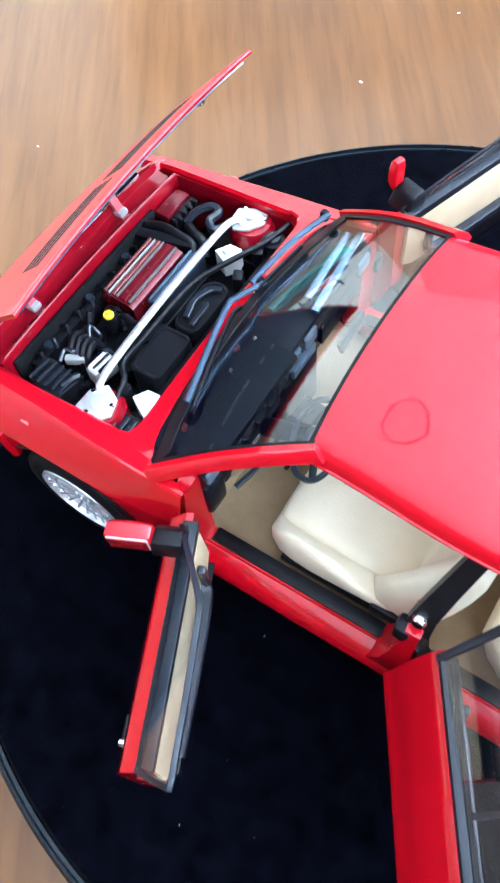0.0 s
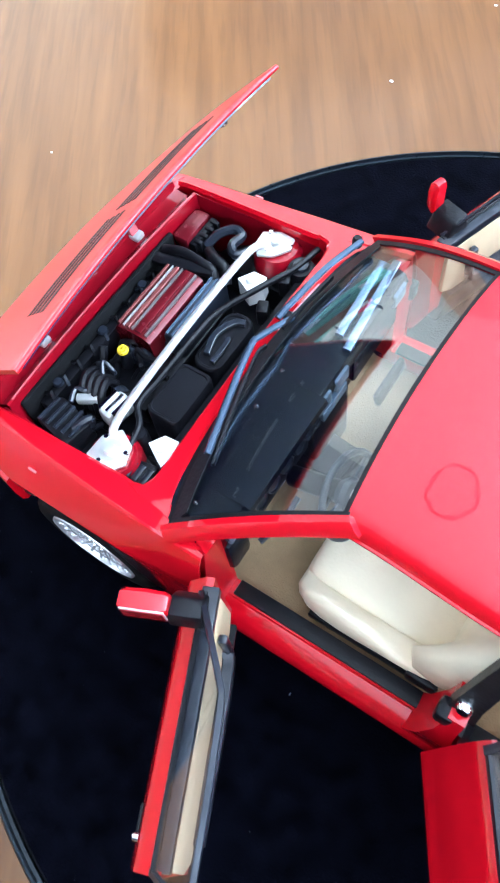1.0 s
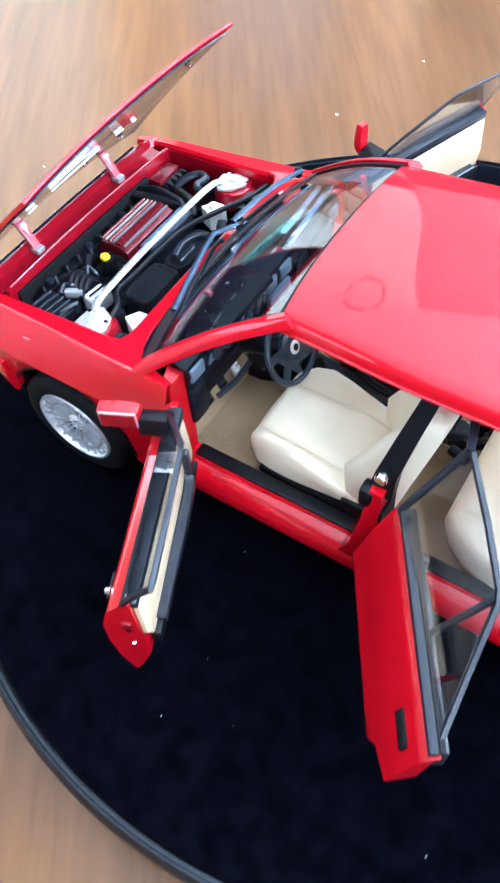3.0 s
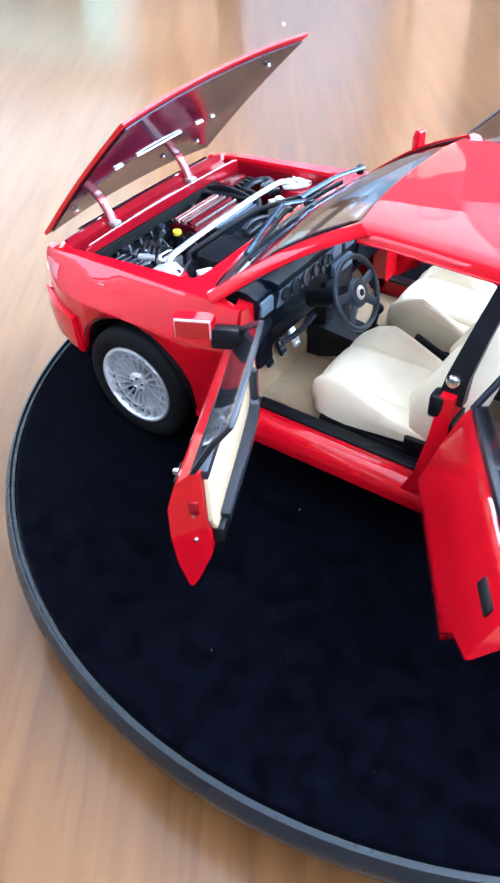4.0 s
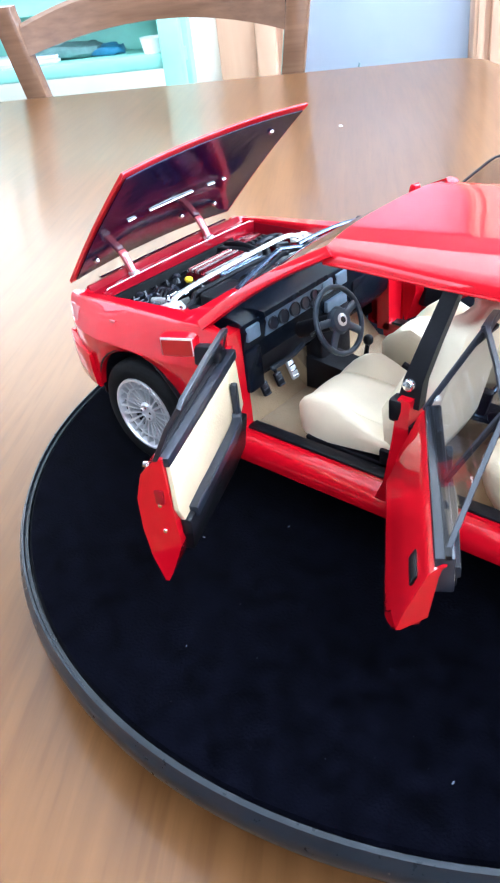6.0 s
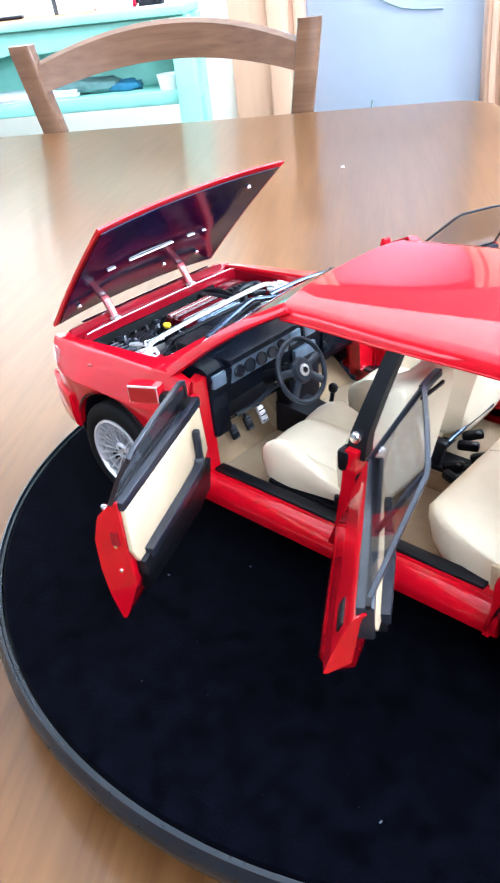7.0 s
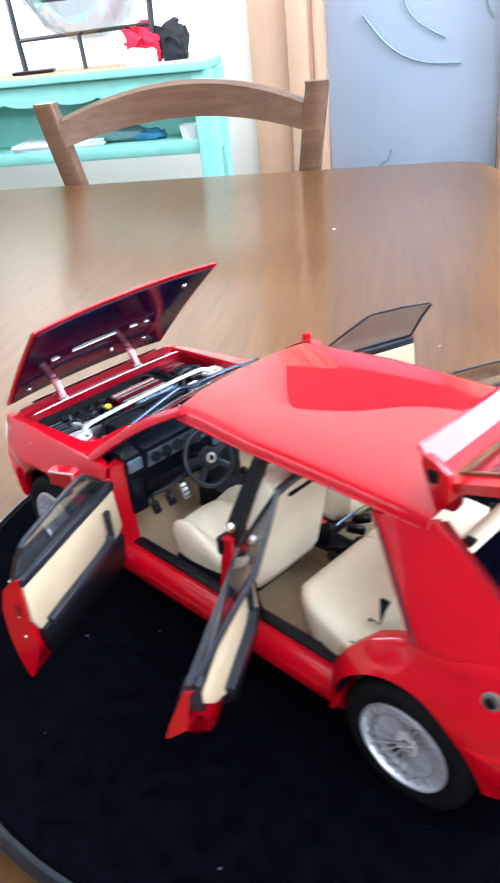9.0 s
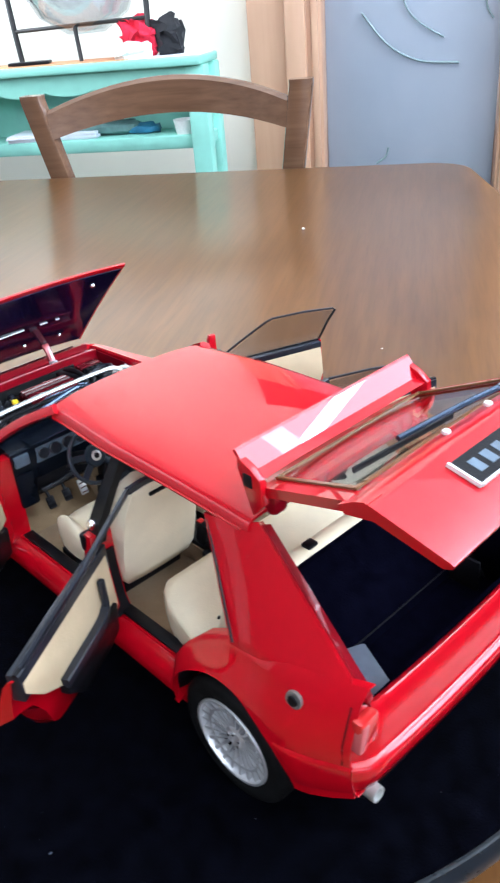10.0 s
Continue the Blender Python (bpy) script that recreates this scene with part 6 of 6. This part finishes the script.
# ---- seats ----
def build_seat(y, name="front_seat"):
    rings = []
    for x, z, zl, hw in ((-0.436, 0.425, 0.395, 0.150), (-0.432, 0.455, 0.372, 0.175), (-0.415, 0.487, 0.358, 0.198), (-0.38, 0.505, 0.352, 0.218), (-0.32, 0.511, 0.35, 0.230), (-0.24, 0.508, 0.355, 0.236), (-0.16, 0.503, 0.365, 0.238), (-0.08, 0.497, 0.375, 0.238), (0.0, 0.49, 0.385, 0.238), (0.10, 0.47, 0.39, 0.232), (0.16, 0.45, 0.40, 0.22)):
        b = float(np.interp(x, [-0.436, -0.38, -0.31, -0.24, -0.12, -0.02, 0.16], [0.0, 0.034, 0.078, 0.098, 0.058, -0.002, -0.02]))
        half = [(1.0, -0.055), (0.995, -0.01 + b * 0.35), (0.96, b * 0.8), (0.90, b), (0.82, b * 0.85), (0.70, b * 0.35), (0.62, 0.001), (0.605, -0.006), (0.59, 0.002), (0.40, 0.010), (0.0, 0.014)]
        ring = [(x, y - d * hw, z + h) for d, h in half] + [(x, y + d * hw, z + h) for d, h in half[-2::-1]]
        rings.append(ring + [(x, y + hw * 0.95, zl), (x, y - hw * 0.95, zl)])
    st = part(name, loft(rings), CREAM, car, "cream leather front seat", sharp=70)
    rows = []
    for h, x, hw, th in ((0.40, 0.135, 0.21, 0.09), (0.46, 0.13, 0.235, 0.12), (0.60, 0.155, 0.245, 0.125), (0.75, 0.195, 0.242, 0.12), (0.88, 0.235, 0.225, 0.11), (0.97, 0.265, 0.195, 0.10), (1.01, 0.28, 0.165, 0.085), (1.03, 0.29, 0.12, 0.05)):
        ring = []
        for d, bx in ((-1, 0.01), (-0.95, -0.045), (-0.78, -0.06), (-0.6, -0.03), (-0.35, 0.0), (0.35, 0.0), (0.6, -0.03), (0.78, -0.06), (0.95, -0.045), (1, 0.01)):
            ring.append((x + bx * float(np.interp(h, [0.40, 0.46, 0.60, 0.75, 0.88, 0.97], [1.0, 1.7, 2.2, 1.5, 1.0, 0.4])), y + d * hw, h))
        for d in (0.93, 0.5, 0, -0.5, -0.93):
            ring.append((x + th + 0.012 * (1 - d * d), y + d * hw, h))
        rows.append(ring)
    bk_ = part("backrest", loft(rows), CREAM, st, "cream leather backrest", sharp=70)
    part("back_slot", box((0.372, y, 0.945), (0.02, 0.17, 0.022), 0.008, (0, 14, 0)), BLACK, bk_)
    part("seat_base", box((-0.11, y, 0.315), (0.50, 0.40, 0.08), 0.012), BLACK, st)
    sgn = -1 if y < 0 else 1
    part("seat_rail", bar([(-0.36, y + sgn * 0.215, 0.335), (0.14, y + sgn * 0.215, 0.335)], 0.03, 0.04), BLACK, st)
    part("recliner", box((0.10, y + sgn * 0.235, 0.40), (0.12, 0.03, 0.08), 0.015), BLACK, st)
    return st


build_seat(-0.345)
build_seat(0.345)
rows = []
ends = ((0.623, 0.0, -0.07), (0.618, 0.15, -0.045), (0.605, 0.36, -0.03), (0.585, 0.55, -0.015), (0.555, 0.73, -0.006), (0.51, 0.90, 0.0), (0.46, 1.0, 0.0), (0.30, 1.0, 0.002), (0.05, 1.0, 0.004))
for y, k, dz in [(-a, k, dz) for a, k, dz in ends] + [(0.0, 1.0, -0.002)] + list(ends)[::-1]:
    rows.append([(lerp(0.84, x, k), y, z + dz * (1 if z > 0.35 else 0)) for x, z in ((0.50, 0.28), (0.455, 0.34), (0.437, 0.42), (0.442, 0.475), (0.465, 0.507), (0.52, 0.522), (0.72, 0.512), (0.98, 0.485), (1.02, 0.40), (1.02, 0.28))])
bench = part("rear_bench", loft(rows), CREAM, car, "cream leather rear bench", sharp=70)
rows = []
for y, k in ((-0.60, 0.8), (-0.59, 0.95), (-0.55, 1.0), (-0.30, 1.0), (0.0, 1.0), (0.30, 1.0), (0.55, 1.0), (0.59, 0.95), (0.60, 0.8)):
    rows.append([(lerp(1.10, x, k), y, lerp(0.65, z, 0.97 + 0.03 * k)) for x, z in ((1.0, 0.44), (0.965, 0.50), (0.975, 0.60), (1.02, 0.74), (1.06, 0.83), (1.10, 0.872), (1.15, 0.878), (1.185, 0.85), (1.165, 0.44))])
part("rear_backrest", loft(rows), CREAM, bench, "cream leather rear backrest", sharp=70)
part("bench_seam", bar([(0.47, 0.0, 0.505), (0.52, 0, 0.518), (0.97, 0, 0.482)], 0.008, 0.006), CREAM_PANEL, bench)
for y in (-0.34, 0.34):
    part("bench_seam", bar([(0.985, y, 0.62), (1.03, y, 0.75), (1.065, y, 0.835)], 0.006, 0.006, (1, 0, 0)), CREAM_PANEL, bench)
for y in (-0.17, 0.17):
    part("belt_slot", box((1.135, y, 0.882), (0.05, 0.06, 0.02), 0.008), BLACK, bench)
part("belt_strap", tube([(0.985, -0.42, 0.56), (0.93, -0.47, 0.515), (0.875, -0.472, 0.515), (0.865, -0.485, 0.525)], 0.0025, 6, smooth=4), TRIM, bench)
part("belt_buckle", box((0.862, -0.487, 0.525), (0.014, 0.018, 0.010), 0.004, (0, 0, 30)), BLACK, bench)
part("belt_strap", tube([(0.80, -0.595, 0.47), (0.88, -0.60, 0.475), (0.94, -0.597, 0.486)], 0.0045, 6, smooth=4), BLACK, bench)
for s in (-1, 1):
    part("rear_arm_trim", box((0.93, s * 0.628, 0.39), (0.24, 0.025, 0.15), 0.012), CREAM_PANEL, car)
# rear floor fittings between the seats
for x, y in ((0.42, -0.03), (0.47, 0.05), (0.40, 0.07)):
    part("seat_buckle", box((x, y, 0.40), (0.10, 0.04, 0.05), 0.012, (0, -20, 15)), BLACK, car)
standing = part("seat_buckle", box((0.225, -0.03, 0.435), (0.075, 0.055, 0.13), 0.014, (0, 14, 10)), BLACK, car, "black belt buckle with a red button")
part("buckle_button", box((0.212, -0.035, 0.503), (0.03, 0.035, 0.012), 0.004, (0, 14, 10)), LAMP_RED, standing)
for x, y, z, tilt, turn in ((0.325, -0.055, 0.395, -12, 20), (0.355, -0.115, 0.375, 6, -15), (0.285, 0.20, 0.42, -10, 35), (0.30, 0.13, 0.40, 0, 20)):
    b_ = part("belt_anchor", box((x, y, z), (0.105, 0.045, 0.045), 0.014, (0, tilt, turn)), BLACK, car)
    part("anchor_bolt", ring_bm((x + 0.03, y, z + 0.02), (0.1, 0, 1), [(0, 0.008), (0.012, 0.006), (0.014, 0), (0, 0)], 10), TRIM, b_)
part("recliner_rod", tube([(0.25, 0.02, 0.462), (0.25, 0.20, 0.468), (0.255, 0.44, 0.468)], 0.012, 10), WIPER, car, "blue-black rod across the foot of the backrest")
part("interior_mirror", box((-0.40, 0.0, 1.145), (0.02, 0.17, 0.05), 0.01, (0, -15, 0)), BLACK, car)
